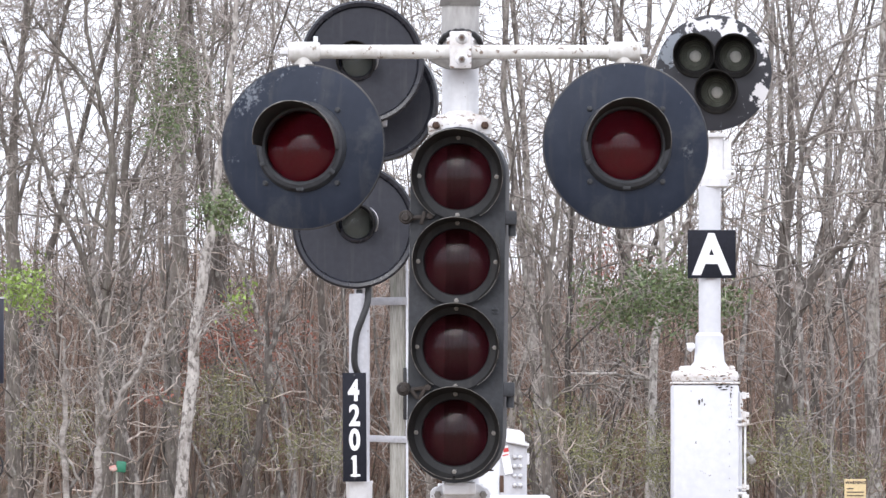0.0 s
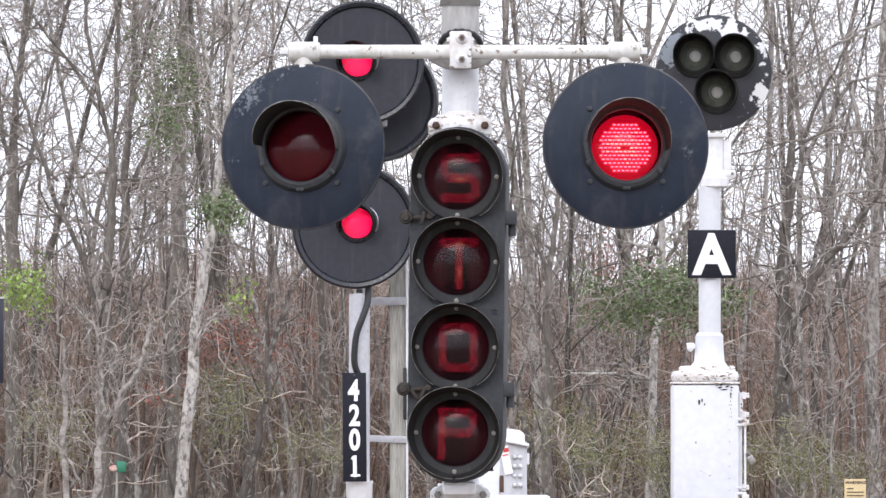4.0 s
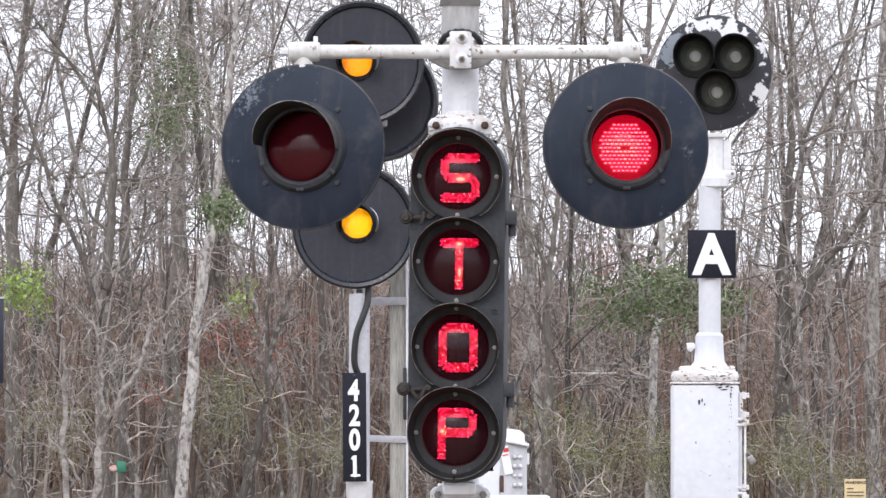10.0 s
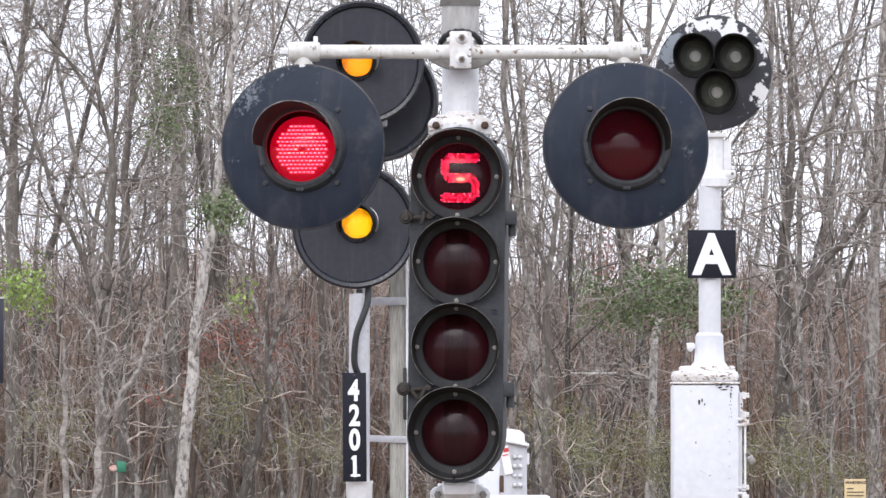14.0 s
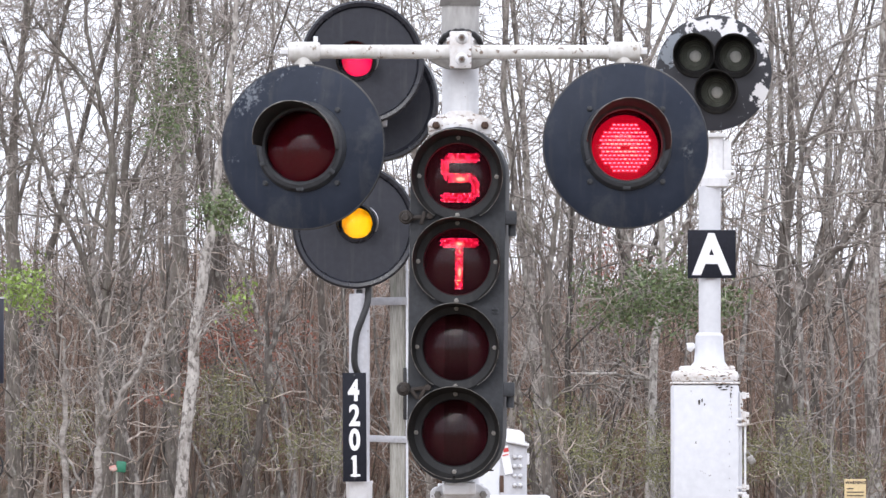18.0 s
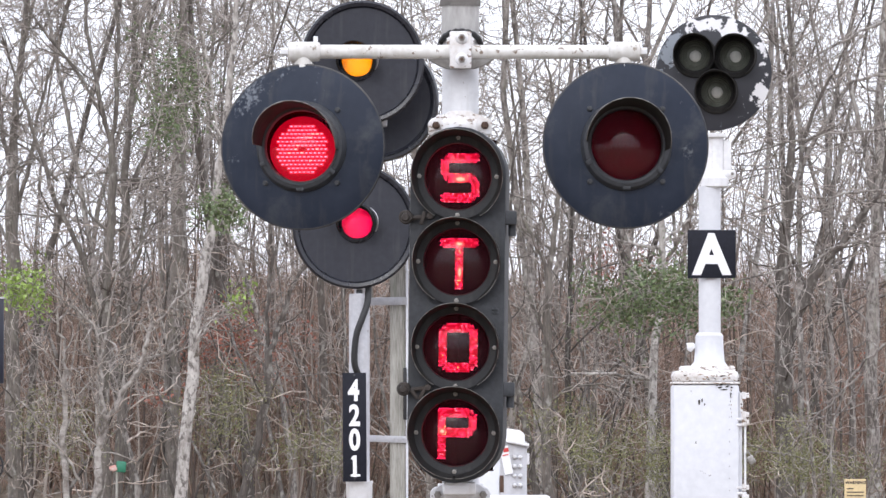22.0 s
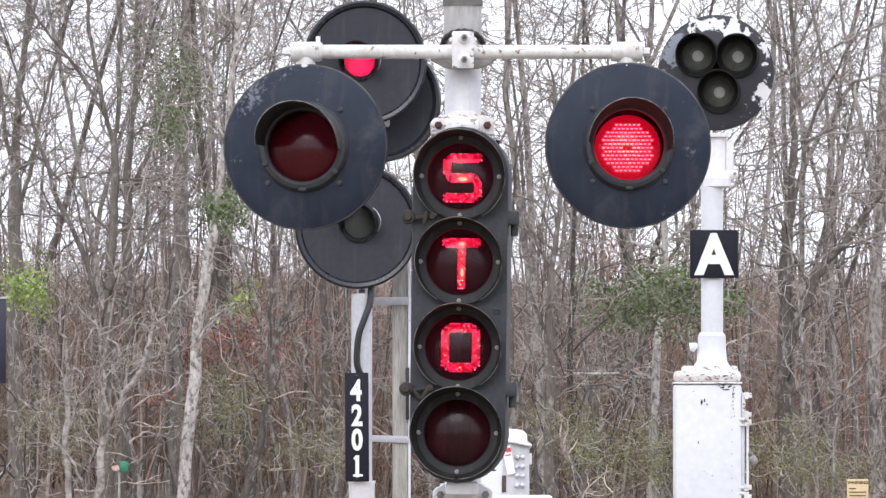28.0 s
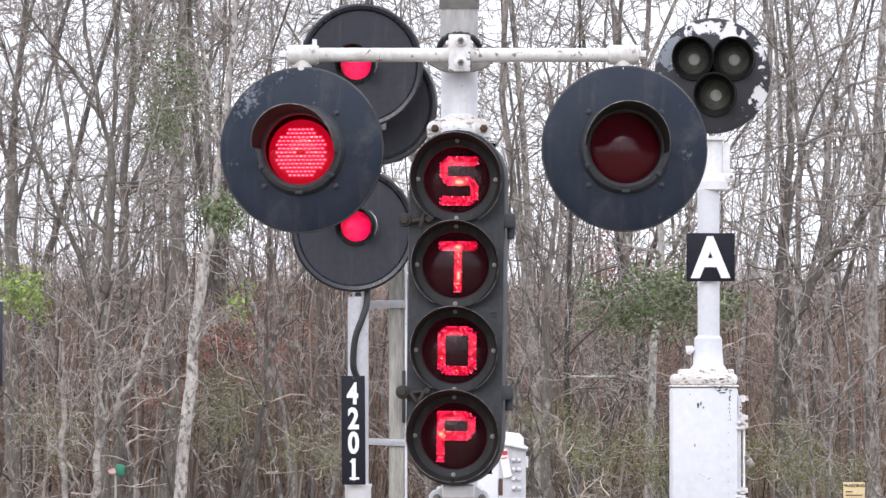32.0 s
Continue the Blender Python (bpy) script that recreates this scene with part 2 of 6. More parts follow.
def sweep(bm, pts, r, seg=10):
    """A round cable or rod along points."""
    pts = [Vector(p) for p in pts]
    rings = []
    for i, p in enumerate(pts):
        d = (pts[min(i + 1, len(pts) - 1)] - pts[max(i - 1, 0)]).normalized()
        side = d.cross(Vector((0, 1, 0))).normalized()
        up = d.cross(side)
        rings.append([bm.verts.new(p + r * (math.cos(2 * math.pi * k / seg) * side + math.sin(2 * math.pi * k / seg) * up)) for k in range(seg)])
    for p, q in zip(rings, rings[1:]):
        for k in range(seg):
            bm.faces.new((p[k], p[(k + 1) % seg], q[(k + 1) % seg], q[k]))
    bm.faces.new(rings[0]), bm.faces.new(rings[-1])
    return bm


def visor(bm, r, top, low, span, thick=0.004, seg=40, flare=1.0, power=2.0):
    """A lamp hood: part of a tube towards -Y, longest at the top; span in degrees to each side of the top."""
    rows = []
    for i in range(seg + 1):
        u = 2 * i / seg - 1
        a = radians(90 + u * span)
        length = low + (top - low) * (1 - abs(u) ** power)
        row = []
        for rr, s in ((r, 0.0), (r * (1 + (flare - 1) * 0.5), -length / 2), (r * flare, -length), ((r * flare) - thick, -length), (r * (1 + (flare - 1) * 0.5) - thick, -length / 2), (r - thick, 0.0)):
            row.append(bm.verts.new((rr * math.cos(a), s, rr * math.sin(a))))
        rows.append(row)
    for p, q in zip(rows, rows[1:]):
        for k in range(6):
            bm.faces.new((p[k], p[(k + 1) % 6], q[(k + 1) % 6], q[k])).material_index = 1 if k in (3, 4) else 0
    if span < 179:
        bm.faces.new(rows[0]), bm.faces.new(rows[-1])
    return bm


def dome(bm, r, rise, m=Matrix(), seg=40, rings=8):
    """A convex lens face towards -Y with a flat back."""
    big = (r * r + rise * rise) / (2 * rise)
    prof = [(0.0, 0.006)] + [(r, 0.006)]
    for i in range(rings + 1):
        rr = r * (1 - i / rings)
        prof.append((rr, -(math.sqrt(big * big - rr * rr) - (big - rise))))
    return lathe(bm, prof, seg, m=m)


def drum(bm, r, h):
    """The shutter added to blink a diode lamp: a drum with an open window, a smoked one and a closed side, turning
    about Z.
    """
    seg = 48
    for i in range(seg):
        a, b = 2 * math.pi * i / seg, 2 * math.pi * (i + 1) / seg
        mid = math.degrees((a + b) / 2) % 360
        # the open window is centred on 270 degrees, the smoked one on 30, the closed side on 150
        if 210 < mid < 330:
            continue
        kind = 1 if (mid < 90 or mid > 330) else 0
        vs = [bm.verts.new((r * math.cos(t), r * math.sin(t), z)) for t, z in ((a, -h / 2), (b, -h / 2), (b, h / 2), (a, h / 2))]
        bm.faces.new(vs).material_index = kind
    for s in (-1, 1):
        lathe(bm, [(0.0, s * h / 2), (r + 0.002, s * h / 2), (r + 0.002, s * (h / 2 + 0.004)), (0.0, s * (h / 2 + 0.004))], seg, "Z")
    return bm


def writing(name, text, size, material, parent, m, bold=0.0, deep=0.002, squeeze=1.0):
    cu = bpy.data.curves.new(name, "FONT")
    cu.body, cu.size, cu.align_x, cu.align_y = text, size, "CENTER", "CENTER"
    cu.extrude, cu.offset = deep, bold
    tmp = new(name + "_outline", cu)
    me = bpy.data.meshes.new_from_object(tmp.evaluated_get(bpy.context.evaluated_depsgraph_get()))
    bpy.data.objects.remove(tmp)
    me.name = name
    me.materials.clear()
    me.materials.append(material)
    co = np.zeros(len(me.vertices) * 3)
    me.vertices.foreach_get("co", co)
    co = co.reshape(-1, 3)
    co[:, :2] -= (co[:, :2].max(0) + co[:, :2].min(0)) / 2
    co[:, 0] *= squeeze
    me.vertices.foreach_set("co", co.ravel())
    ob = new(name, me)
    ob.parent, ob.matrix_basis = parent, m
    return ob


def bolts(parent, places, r=0.007, deep=0.012, material=None, name="bolt", at=Matrix()):
    """Hexagon bolt heads that face -Y, each a part."""
    first = None
    for x, y, z in places:
        if first is None:
            bm = bmesh.new()
            lathe(bm, [(0.0, -deep), (r * 0.6, -deep), (r * 0.62, -deep * 0.6), (r, -deep * 0.55), (r, 0.0), (0.0, 0.0)], 6)
            first = part(name, bm, material or BOLT, parent, at=at @ pose(x, y, z), sharp=20)
        else:
            ob = new(name, first.data)
            ob.parent, ob.matrix_basis = parent, at @ pose(x, y, z)


# hood rims: wear, and the thin rim highlight painted in as pale colour
HIGHLIT_EDGE = surface("worn_highlit_edge", (0.22, 0.21, 0.20), (0.04, 0.038, 0.036), 0.45, 0.2, 40, 9, 0.05, edge=(0.45, 0.6))


def hood_wire(bm, r, top, low, span, flare, power, thick=0.0016):
    """The rolled front edge of a hood."""
    pts = []
    for i in range(45):
        u = 2 * i / 44 - 1
        a = radians(90 + u * span)
        rr = r * flare - 0.002
        pts.append((rr * math.cos(a), -(low + (top - low) * (1 - abs(u) ** power)) - 0.001, rr * math.sin(a)))
    return sweep(bm, pts, thick, 6)


def prism(bm, outline, y0, y1, m=Matrix(), bevel=0.004):
    """An upright plate of the given outline (x, z), from y0 to y1."""
    lo = [bm.verts.new(m @ Vector((x, y0, z))) for x, z in outline]
    hi = [bm.verts.new(m @ Vector((x, y1, z))) for x, z in outline]
    k = len(outline)
    fs = [bm.faces.new(lo), bm.faces.new(hi)] + [bm.faces.new((lo[i], lo[(i + 1) % k], hi[(i + 1) % k], hi[i])) for i in range(k)]
    if bevel:
        bmesh.ops.bevel(bm, geom=list({e for f in fs for e in f.edges}), offset=bevel, segments=2, affect="EDGES", profile=0.5)
    return bm


# ---- ground ----
def land(x, y):
    """Height of the ground: a level yard that rises gently into the woods."""
    t = min(max((y - 46.0) / 110.0, 0.0), 1.0)
    rise = 3.9 * t * t * (3 - 2 * t)
    return rise + 0.06 * math.sin(x * 0.31 + y * 0.13) * min(1.0, max(0.0, (y - 36) / 10.0))


LITTER = surface("leaf_litter_and_grass", (0.22, 0.162, 0.122), (0.115, 0.10, 0.065), 0.95, 0, 9, 0.35, 0.6, streak=(0.20, 0.135, 0.10))
bm = bmesh.new()
xs = [-3000, -900, -300, -120, -60] + list(range(-40, 41, 4)) + [60, 120, 300, 900, 3000]
ys = [-3000, -600, -120, -40] + list(range(-20, 181, 4)) + [220, 300, 600, 1200, 3000]
grid = [[bm.verts.new((x, y, land(x, y))) for x in xs] for y in ys]
for p, q in zip(grid, grid[1:]):
    for i in range(len(xs) - 1):
        bm.faces.new((p[i], p[i + 1], q[i + 1], q[i]))
tagged(part("ground", bm, LITTER), "brown leaf litter with patches of winter grass", "ground", kind="structure")

# ---- crossing signal: white mast, crossarm with two flashing lamps, letter sign below ----
CS_Y = 19.63
crossing = thing("crossing_signal", pose(0.0543, CS_Y + 0.14, 0), "white crossing signal mast with red flashing lamps and letter sign", "crossing signal")
CX0 = 0.0543
MR = 0.0572

bm = bmesh.new()
lathe(bm, [(0.0, 0.0), (MR, 0.0), (MR, 3.5), (MR * 0.8, 3.53), (0.0, 3.54)], 40, "Z")
part("mast", bm, MAST_WHITE, crossing, "white mast pipe, dulled and streaked")
bm = bmesh.new()
lathe(bm, [(0.0, 0.0), (0.19, 0.0), (0.19, 0.03), (0.10, 0.05), (0.075, 0.32), (0.06, 0.34), (0.0, 0.34)], 24, "Z")
part("mast_base", bm, WHITE, crossing, "white cast iron mast foot")
ARM_Z = 2.6672
ARM_Y = -0.110
bm = bmesh.new()
rod(bm, (-0.3922 - CX0, ARM_Y, ARM_Z), (0.5183 - CX0, ARM_Y, ARM_Z - 0.001), 0.0219, seg=24)
part("crossarm", bm, WHITE_ARM, crossing, "white painted steel pipe, lightly rust spotted")


def arm_end(x, side):
    """The cast elbow at the end of the crossarm, with its stem, end plug and set screw."""
    bm = bmesh.new()
    lathe(bm, [(0.0, -0.048), (0.026, -0.048), (0.031, -0.042), (0.031, 0.042), (0.027, 0.05), (0.0, 0.05)], 24, "Z", pose(0, 0, 0, 0, 90, 0))
    lathe(bm, [(0.026, 0.012), (0.025, -0.03), (0.032, -0.045), (0.032, -0.075), (0.0, -0.075)], 20, "Z")
    fit = part("arm_fitting", bm, WHITE_ARM, crossing, "white cast elbow", pose(x, ARM_Y, ARM_Z))
    bm = bmesh.new()
    lathe(bm, [(0.0, 0.0), (0.013, 0.0), (0.013, 0.022), (0.0, 0.022)], 6, "Z", pose(side * 0.05, 0, 0, 0, side * 90, 0))
    part("plug", bm, WHITE, fit)
    bm = bmesh.new()
    lathe(bm, [(0.0, 0.048), (0.007, 0.048), (0.007, 0.02), (0.0, 0.02)], 8, "Z", pose(-side * 0.037, 0, 0))
    part("set_screw", bm, WHITE, fit)


arm_end(-0.4325 - CX0, -1)
arm_end(0.5621 - CX0, 1)

MAST_GREY = surface("dirty_grey_mast_paint", (0.44, 0.43, 0.42), (0.30, 0.29, 0.28), 0.6, 0, 24, 6, 0.1, streak=(0.20, 0.18, 0.165), stretch=(2, 2, 0.7))
COLLAR_BROWN = surface("brown_weathered_band", (0.17, 0.16, 0.15), (0.10, 0.092, 0.085), 0.7, 0, 40, 8, 0.2)
SADDLE_GREY = surface("dirty_grey_casting", (0.30, 0.29, 0.28), (0.17, 0.16, 0.15), 0.6, 0, 40, 8, 0.2, streak=(0.16, 0.14, 0.12))
# clamp that holds the crossarm on the mast
bm = bmesh.new()
box(bm, 0.068, 0.03, 0.115, pose(0, ARM_Y - 0.034, ARM_Z + 0.004), 0.006)
box(bm, 0.085, 0.05, 0.03, pose(0, ARM_Y + 0.02, ARM_Z + 0.03), 0.006)
box(bm, 0.085, 0.05, 0.03, pose(0, ARM_Y + 0.02, ARM_Z - 0.032), 0.006)
clamp = part("arm_clamp", bm, WHITE_FLAKED, crossing, "white bolted pipe clamp, stained and chipped")
for z in (ARM_Z + 0.041, ARM_Z - 0.027):
    bm = bmesh.new()
    lathe(bm, [(0.0, -0.008), (0.013, -0.009), (0.019, -0.006), (0.020, 0.0), (0.0, 0.0)], 24)
    washer = part("washer", bm, WHITE, clamp, "white round washer", pose(0.004, ARM_Y - 0.049, z))
    bm = bmesh.new()
    lathe(bm, [(0.0, -0.020), (0.0105, -0.020), (0.0115, -0.017), (0.0115, -0.008), (0.0, -0.008)], 6)
    part("nut", bm, BOLT, washer, "dull steel nut")
    bm = bmesh.new()
    lathe(bm, [(0.0, -0.030), (0.005, -0.030), (0.0055, -0.028), (0.0055, -0.018), (0.0, -0.018)], 12)
    part("stud", bm, RUST, washer, "rusty stud end")
bm = bmesh.new()
prism(bm, [(-0.108, -0.012), (-0.098, -0.026), (-0.07, -0.042), (-0.045, -0.052), (0.045, -0.052), (0.075, -0.042), (0.104, -0.024), (0.112, -0.008), (0.06, -0.004), (-0.06, -0.004)], ARM_Y - 0.006, ARM_Y + 0.05, pose(0, 0, ARM_Z))
part("clamp_saddle", bm, SADDLE_GREY, crossing, "dirty grey cast saddle below the arm")
bm = bmesh.new()
sweep(bm, [(0.064 * math.sin(radians(t)), -0.064 * math.cos(radians(t)) - 0.012 * math.cos(radians(t)), ARM_Z + 0.012 + 0.054 * math.cos(radians(t)) ** 0.7 + 0.002 * math.sin(t * 0.35)) for t in range(-84, 85, 6)], 0.0085, 10)
part("sealing_band", bm, RUBBER, crossing, "black rubber band round the mast")
bm = bmesh.new()
lathe(bm, [(MR + 0.001, 0.0), (MR + 0.006, 0.0), (MR + 0.006, 0.04), (MR + 0.001, 0.04)], 32, "Z", pose(0, 0, 2.8152))
part("mast_collar", bm, COLLAR_BROWN, crossing, "dark weathered band round the mast")
bm = bmesh.new()
lathe(bm, [(MR + 0.0005, 0.0), (MR + 0.002, 0.0), (MR + 0.002, 0.72), (MR + 0.0005, 0.72)], 40, "Z", pose(0, 0, ARM_Z + 0.03))
part("upper_mast", bm, MAST_GREY, crossing, "grey dirty upper mast pipe")


def scuffed(name, spots, light, amount):
    """The blue-black enamel with scuffs in some places."""
    m = DISC_BLUE.copy()
    m.name = name
    n, l = m.node_tree.nodes, m.node_tree.links
    p = n["Principled BSDF"]
    under = p.inputs["Base Color"].links[0].from_socket
    mask = spot_mask(n, l, spots)
    add = n.new("ShaderNodeMath")
    l.new(noise_node(n, l, 60.0, 8.0, (1, 1, 1), 0.7), add.inputs[0])
    l.new(mask, add.inputs[1])
    l.new(mixed(n, l, ramp(n, l, add.outputs[0], 0.70, 0.82, (0, 0, 0, 1), (amount,) * 3 + (1,)), under, light), p.inputs["Base Color"])
    return m


PLATE_SCUFFED = scuffed("scuffed_blue_black_enamel", ((-0.19, 0.15, 0.09, 0.20), (-0.13, 0.20, 0.08, 0.16), (-0.05, 0.235, 0.05, 0.16), (0.04, 0.235, 0.05, 0.12), (-0.22, -0.05, 0.06, 0.12), (0.05, 0.16, 0.06, 0.1)), (0.22, 0.24, 0.27), 0.6)
PLATE_WORN = scuffed("worn_blue_black_enamel", ((0.19, -0.02, 0.04, 0.20), (0.12, -0.22, 0.06, 0.16), (-0.11, 0.0, 0.05, 0.12), (0.2, 0.12, 0.07, 0.1)), (0.17, 0.18, 0.19), 0.6)
WORN_EDGE = surface("worn_edge_primer", (0.075, 0.070, 0.066), (0.018, 0.020, 0.027), 0.6, 0, 30, 7, 0.05)


def flasher(x, z, yaw, hood_roll, plate, hood_paint, hood_yaw, hood_tip, hood_flare, heat):
    """A flashing lamp: round background, hinged ring, hood, ruby lens, diode board and an added shutter drum."""
    at = pose(x, ARM_Y - 0.055, z, -1.5, 0, yaw)
    hood_at = pose(0, -0.020, 0, hood_tip, hood_roll, hood_yaw)
    bm = bmesh.new()
    lathe(bm, [(0.125, 0.02), (0.135, 0.03), (0.145, 0.10), (0.14, 0.25), (0.10, 0.285), (0.0, 0.29), ], 40)
    lathe(bm, [(0.132, 0.03), (0.137, 0.10), (0.13, 0.24), (0.0, 0.27)], 40, index=1)
    unit = part("flashing_lamp", bm, [IRON, INSIDE], crossing, "round black flashing lamp unit", at)
    bm = bmesh.new()
    R = 0.2575
    lathe(bm, [(0.128, -0.004), (0.20, 0.004), (R - 0.012, 0.016), (R - 0.002, 0.020), (R, 0.024), (R - 0.002, 0.027), (R - 0.014, 0.022), (0.2, 0.010), (0.128, 0.004)], 72, closed=True)
    part("background", bm, plate, unit, "blue-black round background plate, scuffed at the rim")
    bm = bmesh.new()
    lathe(bm, [(R - 0.004, 0.0188), (R - 0.001, 0.0195), (R + 0.0012, 0.023), (R + 0.0005, 0.027), (R - 0.003, 0.0275)], 72)
    part("rim_edge", bm, WORN_EDGE, unit, "rim edge worn to brown primer")
    bm = bmesh.new()
    lathe(bm, [(0.109, -0.012), (0.112, -0.026), (0.121, -0.030), (0.132, -0.026), (0.140, -0.014), (0.142, -0.002), (0.13, 0.0), (0.109, 0.0)], 64, closed=True)
    box(bm, 0.026, 0.016, 0.012, pose(0, -0.020, -0.134), 0.004)
    for a in (-38, 205):
        box(bm, 0.022, 0.02, 0.016, pose(0.128 * math.cos(radians(a)), -0.022, 0.128 * math.sin(radians(a)), 0, -a, 0), 0.004)
    part("lens_ring", bm, IRON, unit, "black cast lens ring")
    bm = bmesh.new()
    visor(bm, 0.122, 0.225, 0.14, 93, 0.003, 48, hood_flare, 3.0)
    part("hood", bm, [hood_paint, HOOD_BLACK], unit, "black sheet-metal hood", hood_at)
    bm = bmesh.new()
    hood_wire(bm, 0.122, 0.225, 0.14, 93, hood_flare, 3.0)
    part("hood_edge", bm, HIGHLIT_EDGE, unit, "worn hood edge with its rim highlight in the colour", hood_at)
    bm = bmesh.new()
    dome(bm, 0.1105, 0.034)
    part("lens", bm, RED_LENS, unit, "ruby red glass lens", pose(0, -0.004, 0))
    # rows of diodes in a round field on a faintly glowing bed that stands in for their bloom
    bm = bmesh.new()
    lathe(bm, [(0.0, 0.0), (0.103, 0.0), (0.103, 0.008), (0.0, 0.008)], 40)
    see = 0.138 * math.tan(radians(yaw))
    board = part("diode_board", bm, BLOOM_BED, unit, "red diode board, its face glowing for the diodes' bloom", pose(see, 0.135, 0))
    bm, spark, pink = bmesh.new(), bmesh.new(), bmesh.new()
    pick = random.Random(int(x * 100))
    rows = 15
    for i in range(rows):
        zz = (i - (rows - 1) / 2) * 0.0119
        for k in range(-8, 8):
            xx = (k + (0.5 if i % 2 else 0.0)) * 0.0136
            if 0.007 < math.hypot(xx, zz) < 0.0795:
                box(bm, 0.0118, 0.006, 0.0086, pose(xx, -0.004, zz))
                hot = pick.random() < 0.02 + heat * math.exp(-(xx * xx * 0.5 + zz * zz) / 0.0016)
                box(spark if hot else pink, 0.0092 if hot else 0.0072, 0.004, 0.0046 if hot else 0.0036, pose(xx, -0.0072, zz))
    tagged(part("diodes", bm, LED_RED, board), kind="stuff")
    tagged(part("bright_diodes", spark, LED_SPARK, board), kind="stuff")
    tagged(part("pink_diodes", pink, LED_DASH, board), kind="stuff")
    bm = bmesh.new()
    drum(bm, 0.122, 0.226)
    shutter = part("shutter_drum", bm, [SHUTTER, SMOKED], unit, "dark red drum added to blink the diodes, with an open and a smoked window", pose(see, 0.131, 0, 0, 0, -yaw))
    bolts(unit, [(s * 0.113, 0.0, t * 0.113) for s in (-1, 1) for t in (-1, 1)], 0.009, 0.012, IRON)
    return shutter


LEFT_SHUTTER = flasher(-0.4378 - CX0, 2.3704, -9, 3, PLATE_SCUFFED, HOOD_FADED_LIT, 2.6, 1.0, 1.07, 0.25)
RIGHT_SHUTTER = flasher(0.5673 - CX0, 2.3748, 3, 6, PLATE_WORN, HOOD_BLACK, -2.0, 0.0, 1.08, 0.9)

# ---- the sign below: four round lamps, one above the other, that spell a word ----
OLD_IRON = surface("old_brown_iron", (0.022, 0.019, 0.018), (0.045, 0.034, 0.028), 0.7, 0, 60, 14, 0.3)
LEAN = -0.69
SIGN_AT = pose(0.042 - CX0, -0.325, 1.8784, 0, -LEAN, -3)
STEP = 0.2622
bm = bmesh.new()
HB = 0.148
prof = []
for s in (1, -1):
    for i in range(13):
        a = math.pi * i / 12
        prof.append((s * HB * math.cos(a), s * (0.40 + 0.148 * math.sin(a))))
for y, shrink in ((0.0, 0.0),):
    front = [bm.verts.new((px * 0.985, 0.0, pz * 0.997)) for px, pz in prof]
    lip = [bm.verts.new((px, 0.012, pz)) for px, pz in prof]
    back = [bm.verts.new((px, 0.24, pz)) for px, pz in prof]
    end = [bm.verts.new((px * 0.94, 0.25, pz * 0.985)) for px, pz in prof]
n = len(prof)
for p, q in ((front, lip), (lip, back), (back, end)):
    for i in range(n):
        bm.faces.new((p[i], p[(i + 1) % n], q[(i + 1) % n], q[i]))
bm.faces.new(end)
# front plate with four round openings
fill = [bm.edges.get((front[i], front[(i + 1) % n])) for i in range(n)]
for k in range(4):
    ring = [bm.verts.new((0.116 * math.cos(2 * math.pi * i / 32), 0.0, (1.5 - k) * STEP + 0.116 * math.sin(2 * math.pi * i / 32))) for i in range(32)]
    fill += [bm.edges.new((ring[i], ring[(i + 1) % 32])) for i in range(32)]
bmesh.ops.triangle_fill(bm, edges=fill, use_beauty=True, use_dissolve=False)
sign = part("letter_sign", bm, IRON, crossing, "tall black cast-iron housing with four round lamps", SIGN_AT)
# unseen matt black plates, added to swallow stray light from the boards
bm = bmesh.new()
box(bm, 0.26, 0.004, 0.80, pose(0, 0.236, 0))
part("back_liner", bm, INSIDE, sign)
for s in (-1, 1):
    bm = bmesh.new()
    box(bm, 0.004, 0.21, 0.84, pose(s * 0.136, 0.125, 0))
    part("side_liner", bm, INSIDE, sign)

def bent(points):
    """The strokes of a line through the points."""
    return list(zip(points, points[1:]))


U, V, C = 0.0475, 0.062, 0.015  # half width, half height, cut corner
STROKES = {
    "S": bent([(U, V), (-U + C, V), (-U, V - C), (-U, C), (-U + C, 0.0), (U - C, 0.0), (U, -C), (U, -V + C), (U - C, -V), (-U, -V)]),
    "T": bent([(-U, V), (U, V)]) + bent([(0.0, V), (0.0, -0.072)]),
    "O": bent([(-U + C, V), (U - C, V), (U, V - C), (U, -V + C), (U - C, -V), (-U + C, -V), (-U, -V + C), (-U, V - C), (-U + C, V)]),
    "P": bent([(-U, -0.072), (-U, V), (U - C, V), (U, V - C), (U, C), (U - C, 0.0), (-U, 0.0)]),
}


def near_stroke(x, z, strokes):
    best = 9.0
    for (ax, az), (bx, bz) in strokes:
        dx, dz = bx - ax, bz - az
        t = max(0.0, min(1.0, ((x - ax) * dx + (z - az) * dz) / (dx * dx + dz * dz)))
        best = min(best, math.hypot(x - ax - t * dx, z - az - t * dz))
    return best


RING_BLACK = surface("worn_black_ring_paint", (0.016, 0.016, 0.018), (0.027, 0.027, 0.029), 0.55, 0, 50, 10, 0.2, streak=(0.06, 0.057, 0.054), shine=0.26)


